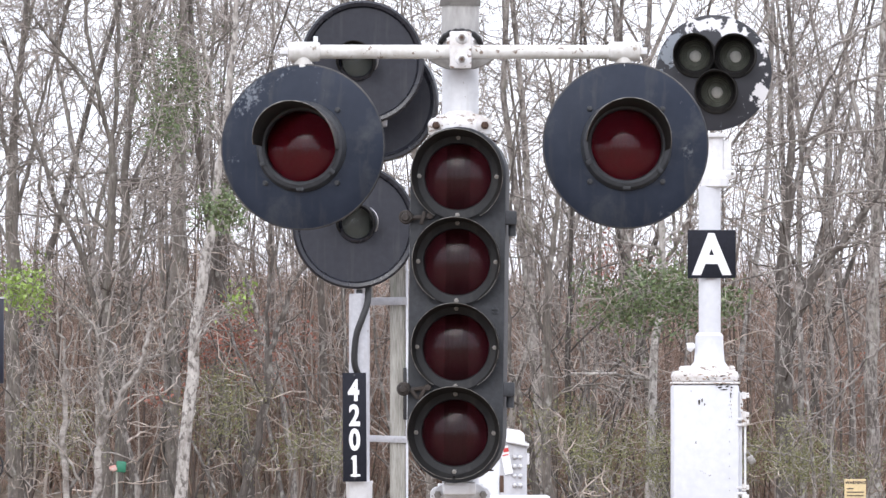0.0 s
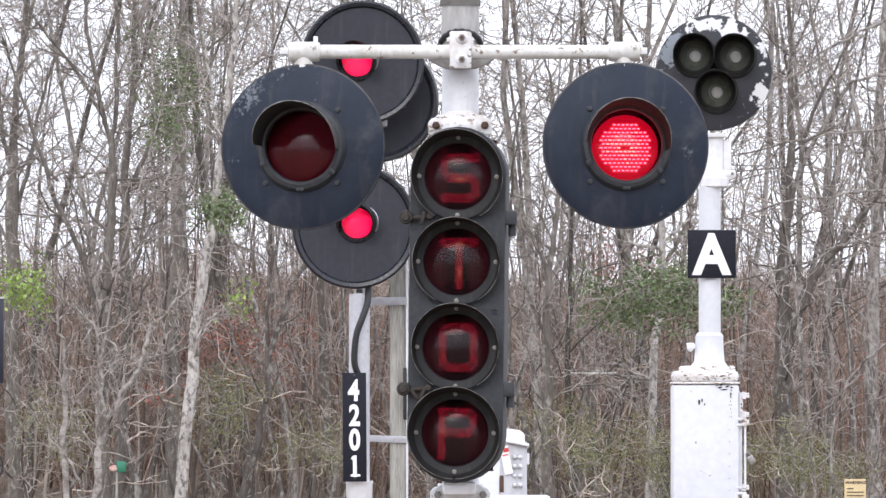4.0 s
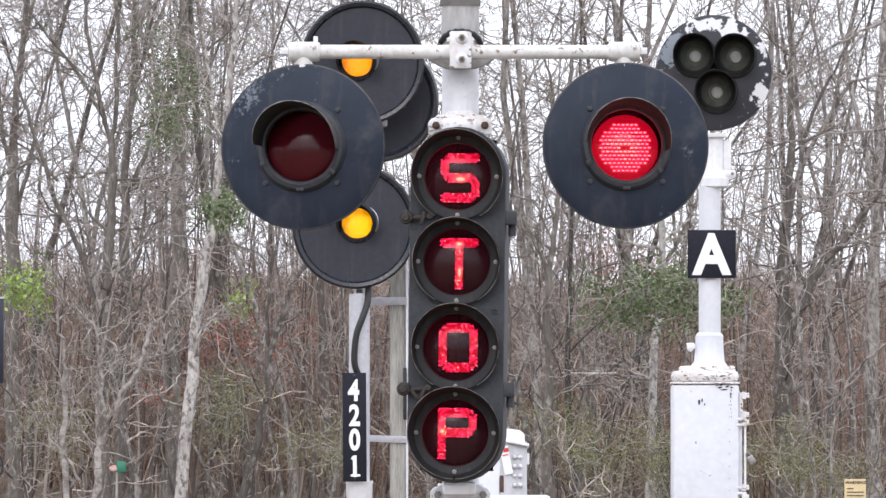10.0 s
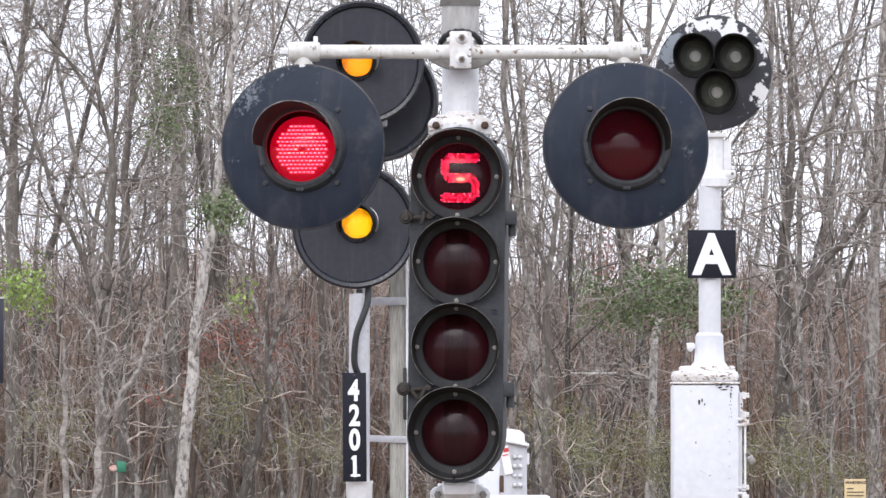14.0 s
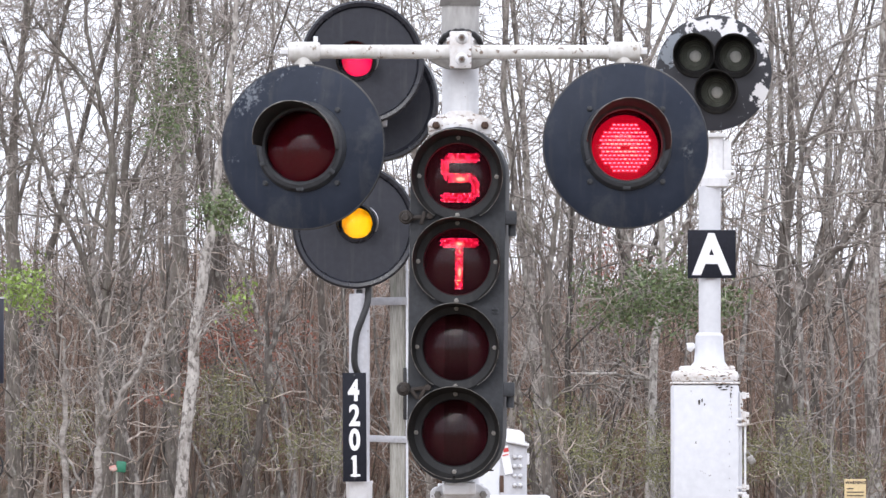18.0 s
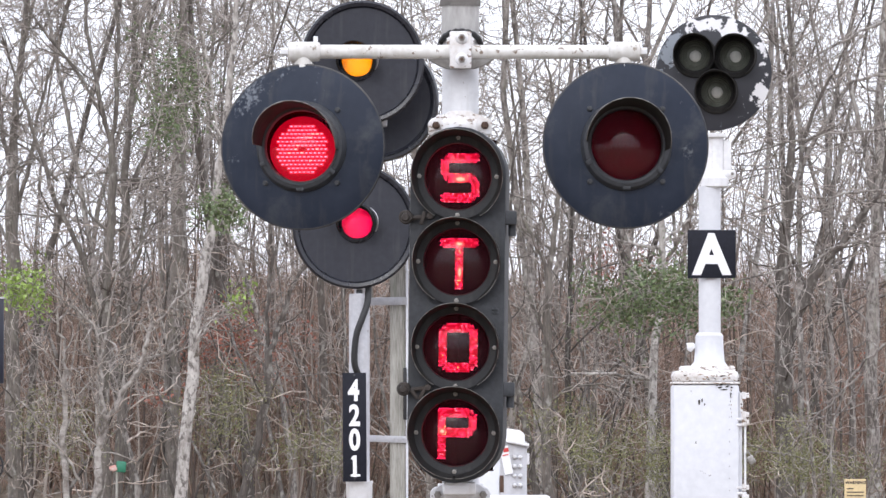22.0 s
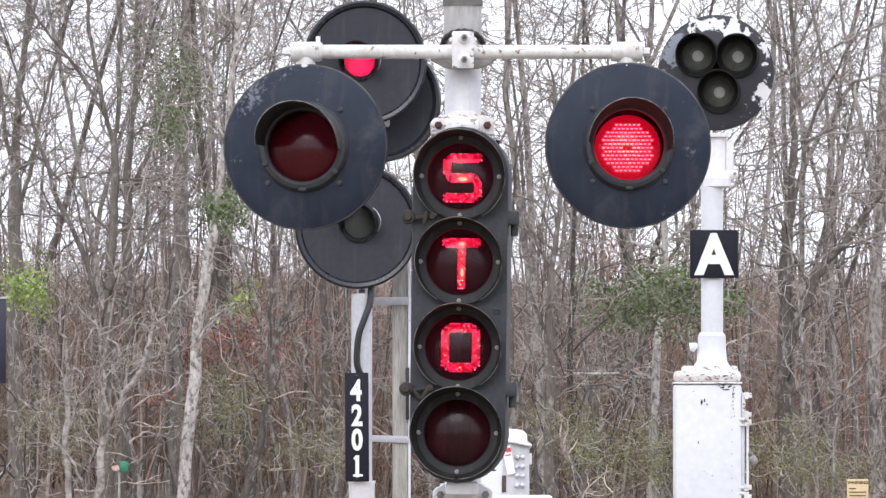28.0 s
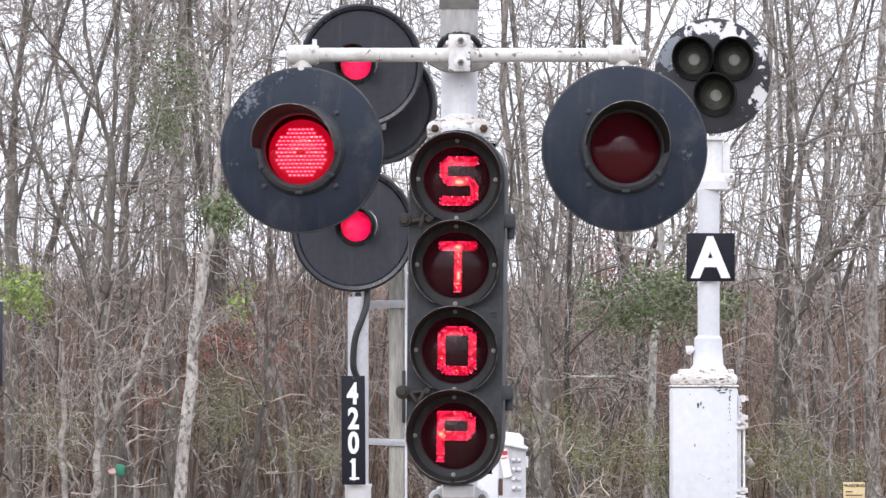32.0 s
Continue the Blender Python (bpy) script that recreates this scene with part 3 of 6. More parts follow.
def letter_lamp(letter, z):
    """One lamp of the sign: ring with four screws, hood, lens, diode letter, added shutter drum."""
    bm = bmesh.new()
    lathe(bm, [(0.1015, 0.024), (0.1015, -0.005), (0.104, -0.012), (0.122, -0.014), (0.131, -0.020), (0.135, -0.018), (0.135, 0.0), (0.109, 0.0), (0.109, 0.024)], 56, closed=True)
    ring = part("lamp_ring", bm, RING_BLACK, sign, "black cast lamp ring with four bright screws", pose(0, -0.003, z))
    bolts(ring, [(-0.119, -0.014, 0), (0.119, -0.014, 0), (0, -0.014, 0.119), (0, -0.014, -0.119)], 0.0075, 0.009, BOLT, "screw")
    bm = bmesh.new()
    span, flare, low_side = {"S": (150, 1.12, 0.015), "P": (178, 1.13, 0.025)}.get(letter, (150, 1.07, 0.010))
    visor(bm, 0.127, 0.15, low_side, span, 0.003, 56, flare, 1.1)
    part("hood", bm, HOOD_BLACK, ring, "black sheet-metal hood", pose(0, -0.012, 0))
    bm = bmesh.new()
    hood_wire(bm, 0.127, 0.15, low_side, span, flare, 1.1, 0.0012)
    part("hood_edge", bm, HIGHLIT_EDGE, ring, "worn hood edge with its rim highlight in the colour", pose(0, -0.012, 0))
    bm = bmesh.new()
    dome(bm, 0.110, 0.028)
    part("lens", bm, DARK_LENS, ring, "deep red glass lens", pose(0, 0.010, 0))
    bm = bmesh.new()
    pitch = 0.0068
    bed, dots, dull, hot, pale = bmesh.new(), bmesh.new(), bmesh.new(), bmesh.new(), bmesh.new()
    pick = random.Random(ord(letter))
    for i in range(-15, 16):
        for k in range(-12, 13):
            x, zz = (k + (0.5 if i % 2 else 0.0)) * pitch, i * pitch * 0.9
            if near_stroke(x, zz, STROKES[letter]) < 0.0134:
                # diodes around the lens hot spots are given a brighter glow
                core = (letter == "S" and pick.random() < 1.1 * math.exp(-(x * x * 0.5 + zz * zz) / 0.00011)) or (letter == "T" and abs(x) < 0.005 and -0.07 < zz < 0.05 and pick.random() < 0.6) or (letter == "P" and pick.random() < 0.75 * math.exp(-((x + U) ** 2 + (zz - 0.004) ** 2) / 0.00012)) or (letter == "O" and pick.random() < 0.03)
                lathe(hot if core else pale if pick.random() < 0.09 else dull if pick.random() < 0.5 else dots, [(0.0, -0.004), (0.0022, -0.003), (0.0028, 0.0), (0.0028, 0.004), (0.0, 0.004)], 6, m=pose(x, -0.002, zz))
    # glowing strips behind the strokes, for the red bloom between diodes
    for a, b in STROKES[letter]:
        (x1, z1), (x2, z2) = a, b
        if x1 != x2 and z1 != z2:
            continue
        box(bed, abs(x2 - x1) + (0.025 if x1 == x2 else 0.008), 0.003, abs(z2 - z1) + (0.025 if z1 == z2 else 0.008), pose((x1 + x2) / 2, 0.0004 * STROKES[letter].index((a, b)), (z1 + z2) / 2))
    board = part("letter_board", bed, LETTER_BLOOM, sign, "red diode letter %s" % letter, pose(0, 0.120, z))
    tagged(part("diodes", dots, LED_LETTER, board), kind="stuff")
    tagged(part("dull_diodes", dull, LED_DULL, board), kind="stuff")
    tagged(part("pale_diodes", pale, LED_PINK, board), kind="stuff")
    # glowing discs added as glare, where the lens gathers the light of the middle diodes
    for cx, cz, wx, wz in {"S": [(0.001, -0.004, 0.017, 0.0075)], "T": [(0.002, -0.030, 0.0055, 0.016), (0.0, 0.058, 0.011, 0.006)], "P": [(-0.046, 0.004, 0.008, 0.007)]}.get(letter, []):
        for grow, paint, deep, called in ((1.5, GLARE_HALO, -0.0065, "glare_halo"), (0.8, GLARE_CORE, -0.0085, "glare_core")):
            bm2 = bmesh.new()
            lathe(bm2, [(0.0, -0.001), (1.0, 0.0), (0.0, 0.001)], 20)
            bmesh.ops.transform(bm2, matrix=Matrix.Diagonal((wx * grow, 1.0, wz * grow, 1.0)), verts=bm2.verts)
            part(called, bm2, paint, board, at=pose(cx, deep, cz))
    if len(hot.verts):
        tagged(part("bright_diodes", hot, LED_HOT, board), kind="stuff")
    else:
        hot.free()
    drum(bm, 0.112, 0.226)
    return part("shutter_drum", bm, [SHUTTER_DEEP, SMOKED_DEEP], sign, "dark red drum added to blink the diodes, with an open and a smoked window", pose(0, 0.119, z, 0, 0, 3))


SHUTTER_DEEP = surface("deep_red_shutter_enamel", (0.026, 0.004, 0.006), (0.018, 0.003, 0.004), 0.9, 0, 30, 8, 0, shine=0.05)
LETTER_SHUTTERS = [letter_lamp(c, (1.5 - k) * STEP) for k, c in enumerate("STOP")]

for z in (2.1411 - 1.8784, 1.614 - 1.8784):
    # hinge at one side, latch with wing screw at the other
    bm = bmesh.new()
    box(bm, 0.060, 0.05, 0.044, pose(0.150, 0.03, z + 0.006), 0.005)
    rod(bm, (0.166, 0.04, z - 0.05), (0.166, 0.04, z + 0.02), 0.012, seg=12)
    part("hinge", bm, IRON, sign, "black cast hinge")
    bm = bmesh.new()
    lathe(bm, [(0.009, -0.012), (0.019, -0.012), (0.022, -0.006), (0.022, 0.006), (0.019, 0.012), (0.009, 0.012)], 20, m=pose(-0.158, -0.022, z + 0.004), closed=True)
    rod(bm, (-0.158, -0.045, z + 0.004), (-0.158, 0.02, z + 0.004), 0.0085, seg=10)
    lathe(bm, [(0.0, -0.014), (0.011, -0.014), (0.013, -0.010), (0.013, 0.0), (0.0, 0.0)], 6, m=pose(-0.158, -0.036, z + 0.004))
    rod(bm, (-0.140, -0.020, z + 0.001), (-0.088, -0.018, z + 0.008), 0.0075, 0.006, seg=10)
    lathe(bm, [(0.0, -0.016), (0.010, -0.014), (0.012, -0.004), (0.008, 0.006), (0.0, 0.008)], 14, m=pose(-0.084, -0.016, z + 0.009))
    for lean in ((-38, 28) if z < 0 else (16,)):
        box(bm, 0.012, 0.010, 0.042, pose(-0.112 + 0.0004 * lean, -0.024, z - 0.010 * (1 if z < 0 else -0.2), 0, lean, 0), 0.004)
    part("latch", bm, OLD_IRON, sign, "dark rust-stained latch with wing screw")
bm = bmesh.new()
for k in range(2):
    for j in range(2):
        box(bm, 0.008, 0.004, 0.008, pose(0.112 + 0.011 * k, -0.002, 1.8714 - 1.8784 - 0.011 * j - 0.006), 0.001)
part("casting_mark", bm, IRON, sign)


def sign_clamp(z, low):
    """Bolted white clamp between mast and sign."""
    bm = bmesh.new()
    lathe(bm, [(MR + 0.001, -0.03), (0.075, -0.03), (0.082, 0.0), (0.075, 0.03), (MR + 0.001, 0.03)], 32, "Z", closed=True)
    prism(bm, [(-0.1, -0.034), (-0.102, 0.004), (-0.088, 0.02), (-0.056, 0.022), (-0.034, 0.042), (0.034, 0.042), (0.056, 0.022), (0.088, 0.02), (0.1, 0.004), (0.098, -0.034)], -0.075, 0.0, Matrix(), 0.007)
    box(bm, 0.11, 0.24, 0.04, pose(-0.004, -0.16, -0.012 if not low else 0.018), 0.01)
    c = part("sign_clamp", bm, WHITE_FLAKED if not low else WHITE, crossing, "white clamp with rusty bolts", pose(0, 0, z) @ Matrix.Diagonal((0.93 if low else 1.0, 1, 1, 1)))
    bolts(c, [(-0.076, -0.075, -0.004), (0.076, -0.075, -0.004)], 0.013, 0.016, RUST if not low else BOLT)


sign_clamp(2.444, False)
sign_clamp(1.2953, True)

# ---- searchlight signal: grey mast, two round heads, number board, cable ----
SL_Y = 29.97
search = thing("searchlight_signal", pose(-0.3956, SL_Y, 0), "grey railway signal mast with two round black searchlight heads", "railway signal")
SX0 = -0.3956
bm = bmesh.new()
lathe(bm, [(0.0, 0.0), (0.049, 0.0), (0.049, 2.0705), (0.046, 2.0812), (0.0, 2.0812)], 28, "Z")
part("mast", bm, GREY_PAINT, search, "weathered aluminium-painted pipe")
bm = bmesh.new()
lathe(bm, [(0.0, 0.0), (0.2, 0.0), (0.2, 0.04), (0.062, 0.06), (0.062, 1.1803), (0.065, 1.1857), (0.065, 1.1964), (0.0, 1.1964)], 28, "Z")
part("mast_foot", bm, WHITE, search, "white lower mast sleeve")
bm = bmesh.new()
rod(bm, (0.0, 0.19, 1.9), (0.0, 0.19, 3.4177), 0.026, seg=16)
for z in (2.0, 2.3966, 3.1504):
    box(bm, 0.05, 0.10 if z > 2.05 else 0.19, 0.04, pose(0, 0.17 if z > 2.05 else 0.10, z), 0.006)
part("head_support", bm, GREY_PAINT, search, "steel pipe that carries the heads")


def spectacle(bm):
    """The turning vane of a searchlight head: red, green and yellow glass and one blank, a quarter turn apart."""
    r = 0.106
    for k in range(4):
        a = radians(90 - 90 * k)
        lathe(bm, [(0.0, 0.0), (0.0745, 0.0), (0.0745, 0.004), (0.0, 0.004)], 24, m=pose(r * math.cos(a), 0, r * math.sin(a)), index=k)
    lathe(bm, [(0.0, 0.006), (0.026, 0.006), (0.026, 0.012), (0.0, 0.012)], 16, index=3)
    return bm


def searchlight(x, z, r, yaw, lens_dx, lens_dz, amber):
    at = pose(x, -0.06, z, 0, 0, yaw)
    bm = bmesh.new()
    lathe(bm, [(0.27, 0.02), (0.285, 0.04), (0.285, 0.13), (0.22, 0.18), (0.0, 0.19)], 40)
    head = part("signal_head", bm, RIM_BLACK, search, "round black searchlight head", at)
    bm = bmesh.new()
    lathe(bm, [(0.078, 0.0), (r - 0.03, 0.0), (r - 0.03, 0.006), (0.078, 0.006)], 64, m=pose(0, 0, 0), closed=True)
    for v in bm.verts:
        d = math.hypot(v.co.x, v.co.z)
        if d < 0.1:
            v.co.x, v.co.z = v.co.x + lens_dx, v.co.z + lens_dz
    part("background", bm, DISC_BLACK, head, "matt black round background")
    bm = bmesh.new()
    lathe(bm, [(r - 0.034, -0.002), (r - 0.026, -0.014), (r - 0.010, -0.018), (r, -0.010), (r + 0.001, 0.004), (r - 0.012, 0.012), (r - 0.034, 0.008)], 72, closed=True)
    part("rim", bm, RIM_BLACK, head, "rolled glossy black rim")
    lx = pose(lens_dx, 0, lens_dz)
    bm = bmesh.new()
    lathe(bm, [(0.072, -0.016), (0.078, -0.022), (0.090, -0.016), (0.092, 0.0), (0.072, 0.0)], 40, closed=True)
    part("lens_ring", bm, RIM_BLACK, head, at=lx)
    bm = bmesh.new()
    visor(bm, 0.088, 0.17, 0.05, 128, 0.004, 40, 1.04, 2.2)
    part("hood", bm, HOOD_BLACK, head, "black hood with a worn lower edge", lx @ pose(0, -0.012, 0, 0, 8, -9))
    bm = bmesh.new()
    visor(bm, 0.093, 0.075, 0.02, 38, 0.004, 16, 1.02, 2.0)
    part("hood_lip", bm, GREY_PAINT, head, "hood edge worn to bare grey metal", lx @ pose(0, -0.055, 0, 0, 78, 0))
    bm = bmesh.new()
    dome(bm, 0.074, 0.022)
    part("lens", bm, CLEAR_LENS, head, "clear glass lens", lx @ pose(0, -0.004, 0))
    bm = bmesh.new()
    lathe(bm, [(0.0, 0.0), (0.078, 0.0), (0.078, 0.01), (0.0, 0.01)], 28)
    part("lamp", bm, BULB, head, "lit lamp", lx @ pose(0, 0.06, 0))
    bm = bmesh.new()
    spectacle(bm)
    return part("spectacle", bm, [ROUNDEL_RED, ROUNDEL_GREEN, amber, BLANK], head, "turning vane with red, green and yellow glass", lx @ pose(0, 0.034, -0.106))


BLANK = surface("blank_vane_enamel", (0.075, 0.078, 0.072), (0.045, 0.047, 0.043), 0.5, 0, 40, 12, 0)
UPPER_VANE = searchlight(-0.3823 - SX0, 3.1718, 0.294, 4, -0.0241, 0.0053, ROUNDEL_YELLOW)
LOWER_VANE = searchlight(-0.417 - SX0, 2.3966, 0.294, 4, 0.0107, 0.016, ROUNDEL_PALE)

# a second round background behind the upper head, that belongs to a head facing the other way
bm = bmesh.new()
lathe(bm, [(0.0, 0.0), (0.25, 0.0), (0.262, -0.014), (0.28, -0.018), (0.289, -0.008), (0.289, 0.006), (0.27, 0.012), (0.0, 0.012)], 64)
back_disc = part("rear_background", bm, DISC_BLACK, search, "round black background of a rear-facing head", pose(-0.3101 - SX0, 0.22, 3.0034, 0, 0, -6))
bm = bmesh.new()
lathe(bm, [(0.262, -0.012), (0.270, -0.024), (0.284, -0.024), (0.292, -0.010), (0.292, 0.006), (0.262, 0.006)], 64, closed=True)
part("rim", bm, RIM_BLACK, back_disc)
bm = bmesh.new()
box(bm, 0.05, 0.12, 0.09, pose(0.02, 0.05, -0.08), 0.01)
part("bracket", bm, GREY_PAINT, back_disc)

# cable from the lower head into the mast
bm = bmesh.new()
cable_pts = [(0.0428, -0.02, 2.1132), (0.0401, -0.06, 2.0411), (0.0187, -0.085, 1.9742), (-0.0107, -0.09, 1.894), (-0.0214, -0.085, 1.8138), (-0.0214, -0.075, 1.747), (-0.0053, -0.055, 1.7016), (0.0107, -0.03, 1.6855)]
fine = []
for i in range(len(cable_pts) - 1):
    p0, p1, p2, p3 = (Vector(cable_pts[max(0, min(len(cable_pts) - 1, i + k))]) for k in (-1, 0, 1, 2))
    for s in range(5):
        t = s / 5
        fine.append(0.5 * (2 * p1 + (p2 - p0) * t + (2 * p0 - 5 * p1 + 4 * p2 - p3) * t * t + (3 * p1 - p0 - 3 * p2 + p3) * t ** 3))
sweep(bm, fine, 0.0155, 12)
part("cable", bm, RUBBER, search, "thick black rubber cable")
bm = bmesh.new()
box(bm, 0.03, 0.05, 0.05, pose(0.0, -0.02, 2.0758), 0.006)
part("cable_boss", bm, IRON, search)

# number board
bm = bmesh.new()
box(bm, 0.1123, 0.008, 0.5132, pose(0, 0, 0, 0, 0, 0), 0.002)
board = part("number_board", bm, PLATE_BLACK, search, "tall black board with white numerals", pose(-0.417 - SX0, -0.085, 1.4503, 0, -0.4, -8))
for ch, py in zip("4201", (1.6241, 1.5064, 1.3915, 1.2659)):
    writing("numeral", ch, 0.136, SIGN_WHITE, board, pose(-0.003 if ch == "4" else 0.001, -0.006, py - 1.4503, 90, 0, 0), 0.005, 0.001, 0.76)
bm = bmesh.new()
box(bm, 0.046, 0.003, 0.011, pose(0.004, -0.0062, 1.2231 - 1.4503))
part("numeral_foot", bm, SIGN_WHITE, board)
bm = bmesh.new()
box(bm, 0.014, 0.003, 0.014, pose(-0.008, -0.0062, 1.3033 - 1.4503, 0, 40, 0))
part("numeral_flag", bm, SIGN_WHITE, board)
bolts(board, [(0.0, -0.004, -0.242), (0.0, -0.004, 0.245)], 0.006, 0.005, IRON)
bm = bmesh.new()
for z in (0.2, -0.2):
    box(bm, 0.07, 0.05, 0.02, pose(0.01, 0.03, z), 0.003)
part("board_bracket", bm, GREY_PAINT, board)

# ---- wooden post with a white steel edge behind, tied to the mast by two arms ----
post = thing("wooden_post", pose(-0.211, 30.3, 0), "weathered grey wooden post with a white steel edge strip", "post")
bm = bmesh.new()
box(bm, 0.073, 0.09, 2.6, pose(-0.0054, 0, 1.3), 0.004)
part("timber", bm, OLD_WOOD, post)
bm = bmesh.new()
box(bm, 0.0122, 0.03, 2.6, pose(0.0392, -0.04, 1.3), 0.002)
part("edge_strip", bm, WHITE_CLEAN, post, "white steel strip")
bm = bmesh.new()
box(bm, 0.0162, 0.03, 0.2486, pose(0.0297, -0.07, 1.608), 0.003)
part("strap", bm, RUBBER, post, "black strap")
for py, h in ((2.049, 0.038), (1.392, 0.032)):
    bm = bmesh.new()
    box(bm, 0.2054, 0.012, h, pose(-0.0649, -0.055, py, 0, 2 if h < 0.035 else -1, 0), 0.002)
    arm = part("tie_arm", bm, GREY_PAINT, post, "flat steel arm")
    bolts(arm, [(-0.0216, -0.061, py), (0.0216, -0.061, py)], 0.007, 0.007, GREY_PAINT)

# ---- three-lamp signal on a white case ----
AS_Y = 33.3
amast = thing("colour_light_signal", pose(1.4018, AS_Y, 0), "white railway signal with a chipped black three-lamp head", "railway signal")
AX0 = 1.4018
CASE_TOP = 1.6594
bm = bmesh.new()
box(bm, 0.3475, 0.36, CASE_TOP - 0.12, pose(1.3751 - AX0, 0, 0.12 + (CASE_TOP - 0.12) / 2), 0.02)
case = part("case", bm, WHITE_CLEAN, amast, "white steel case with a few dark chips")
bm = bmesh.new()
box(bm, 0.46, 0.5, 0.14, pose(1.3751 - AX0, 0, 0.05), 0.02)
part("plinth", bm, GREY_PAINT, case, "concrete-grey foot")
bm = bmesh.new()
lid_c = 1.3751 - AX0
box(bm, 0.3519, 0.37, 0.012, pose(lid_c, 0, CASE_TOP + 0.006), 0.004)
box(bm, 0.3445, 0.355, 0.06, pose(lid_c, 0, CASE_TOP + 0.040), 0.024)
box(bm, 0.2851, 0.30, 0.04, pose(lid_c + 0.012, 0, CASE_TOP + 0.075), 0.012)
part("case_lid", bm, WHITE_FLAKED, case, "rusty flaking white lid")
bm = bmesh.new()
box(bm, 0.020, 0.3, 0.5495, pose(1.5548 - AX0, 0.0, 1.3475), 0.004)
door = part("case_door", bm, WHITE_CLEAN, case, "white side door edge")
bm = bmesh.new()
rod(bm, (1.58 - AX0, -0.16, 1.1189), (1.58 - AX0, -0.16, 1.4456), 0.0065, seg=10)
rod(bm, (1.5593 - AX0, -0.17, 1.5168), (1.5593 - AX0, -0.17, 1.6178), 0.009, seg=10)
for z in (1.4753, 1.4456, 1.1189, 1.0892):
    box(bm, 0.052, 0.03, 0.014, pose(1.5607 - AX0, -0.165, z), 0.003)
part("door_bar", bm, WHITE, case, "white locking bar")
for z in (1.60, 1.50, 1.46, 1.12, 1.07):
    bm = bmesh.new()
    rod(bm, (1.572 - AX0, -0.178, z - 0.018), (1.572 - AX0, -0.178, z + 0.018), 0.012, seg=10)
    box(bm, 0.028, 0.012, 0.026, pose(1.586 - AX0, -0.176, z), 0.003)
    part("hinge", bm, WHITE_FLAKED, case, "white flaking hinge knuckle")
bm = bmesh.new()
box(bm, 0.036, 0.022, 0.046, pose(1.612 - AX0, -0.165, 1.262, 0, -32, 0), 0.006)
box(bm, 0.030, 0.024, 0.008, pose(1.6045 - AX0, -0.165, 1.2735, 0, -32, 0), 0.002)
sweep(bm, [(1.583 - AX0, -0.16, 1.278), (1.586 - AX0, -0.168, 1.300), (1.597 - AX0, -0.17, 1.304), (1.607 - AX0, -0.167, 1.288)], 0.004, 8)
part("padlock", bm, BOLT, case, "dull steel padlock hanging askew")
bolts(case, [(1.4969 - AX0, -0.18, 1.55 - 0.064 * k) for k in range(14)], 0.004, 0.004, GREY_PAINT, "rivet")
chips = random.Random(8)
for px, pz, w, h in ((1.3395 - AX0, 1.5644, 0.007, 0.018), (1.3543 - AX0, 1.5733, 0.005, 0.011), (1.3662 - AX0, 1.5525, 0.004, 0.006), (1.3217 - AX0, 1.3535, 0.004, 0.007), (1.4672 - AX0, 1.6297, 0.022, 0.004), (1.5028 - AX0, 1.6, 0.003, 0.016)):
    bm = bmesh.new()
    rim_pts = [(w * chips.uniform(0.6, 1.2) * math.cos(a), h * chips.uniform(0.6, 1.2) * math.sin(a)) for a in [k * math.pi / 4.5 for k in range(9)]]
    lo = [bm.verts.new((a, 0.001, b)) for a, b in rim_pts]
    hi = [bm.verts.new((a, -0.001, b)) for a, b in rim_pts]
    bm.faces.new(hi), bm.faces.new(lo)
    for k in range(9):
        bm.faces.new((lo[k], lo[(k + 1) % 9], hi[(k + 1) % 9], hi[k]))
    part("paint_chip", bm, OLD_IRON, case, "", pose(px, -0.181, pz))


def flake(x, y, z, w, h, paint):
    """A ragged patch where the paint has come off."""
    bm = bmesh.new()
    k = 11
    rim = [(w * chips.uniform(0.45, 1.2) * math.cos(2 * math.pi * i / k), h * chips.uniform(0.45, 1.2) * math.sin(2 * math.pi * i / k)) for i in range(k)]
    lo = [bm.verts.new((a, 0.001, b)) for a, b in rim]
    hi = [bm.verts.new((a, -0.001, b)) for a, b in rim]
    bm.faces.new(hi), bm.faces.new(lo)
    for i in range(k):
        bm.faces.new((lo[i], lo[(i + 1) % k], hi[(i + 1) % k], hi[i]))
    part("paint_chip", bm, paint, case, "", pose(x, y, z, 0, chips.uniform(-20, 20), 0))


BARE_RUST = surface("pale_rusty_primer", (0.42, 0.30, 0.22), (0.26, 0.19, 0.14), 0.8, 0, 60, 14, 0.2)
for i in range(16):
    u = chips.random()
    flake(1.245 - AX0 + 0.27 * u, -0.1795, CASE_TOP + chips.uniform(0.022, 0.052), chips.uniform(0.004, 0.016), chips.uniform(0.002, 0.005), OLD_IRON if chips.random() < 0.55 else BARE_RUST)
for i in range(12):
    flake(1.39 - AX0 + 0.13 * chips.random() ** 0.7, -0.181, CASE_TOP - chips.uniform(0.002, 0.035) * (0.4 + 0.6 * i / 11), chips.uniform(0.003, 0.010), chips.uniform(0.002, 0.005), OLD_IRON)
for i in range(8):
    flake(1.505 - AX0 + chips.uniform(-0.004, 0.004), -0.181, CASE_TOP - 0.03 - 0.02 * i, 0.003, chips.uniform(0.003, 0.007), OLD_IRON if i % 2 else BARE_RUST)
for i in range(7):
    flake(1.563 - AX0 + chips.uniform(-0.006, 0.006), -0.181, 1.62 - 0.022 * i, 0.006, 0.006, BARE_RUST if i % 3 else OLD_IRON)
bm = bmesh.new()
lathe(bm, [(0.0594, 1.6832), (0.101, 1.7129), (0.101, 1.7485), (0.0802, 1.7782), (0.0743, 1.8614), (0.0728, 1.9148), (0.0594, 1.9297), (0.0, 1.9297)], 36, "Z")
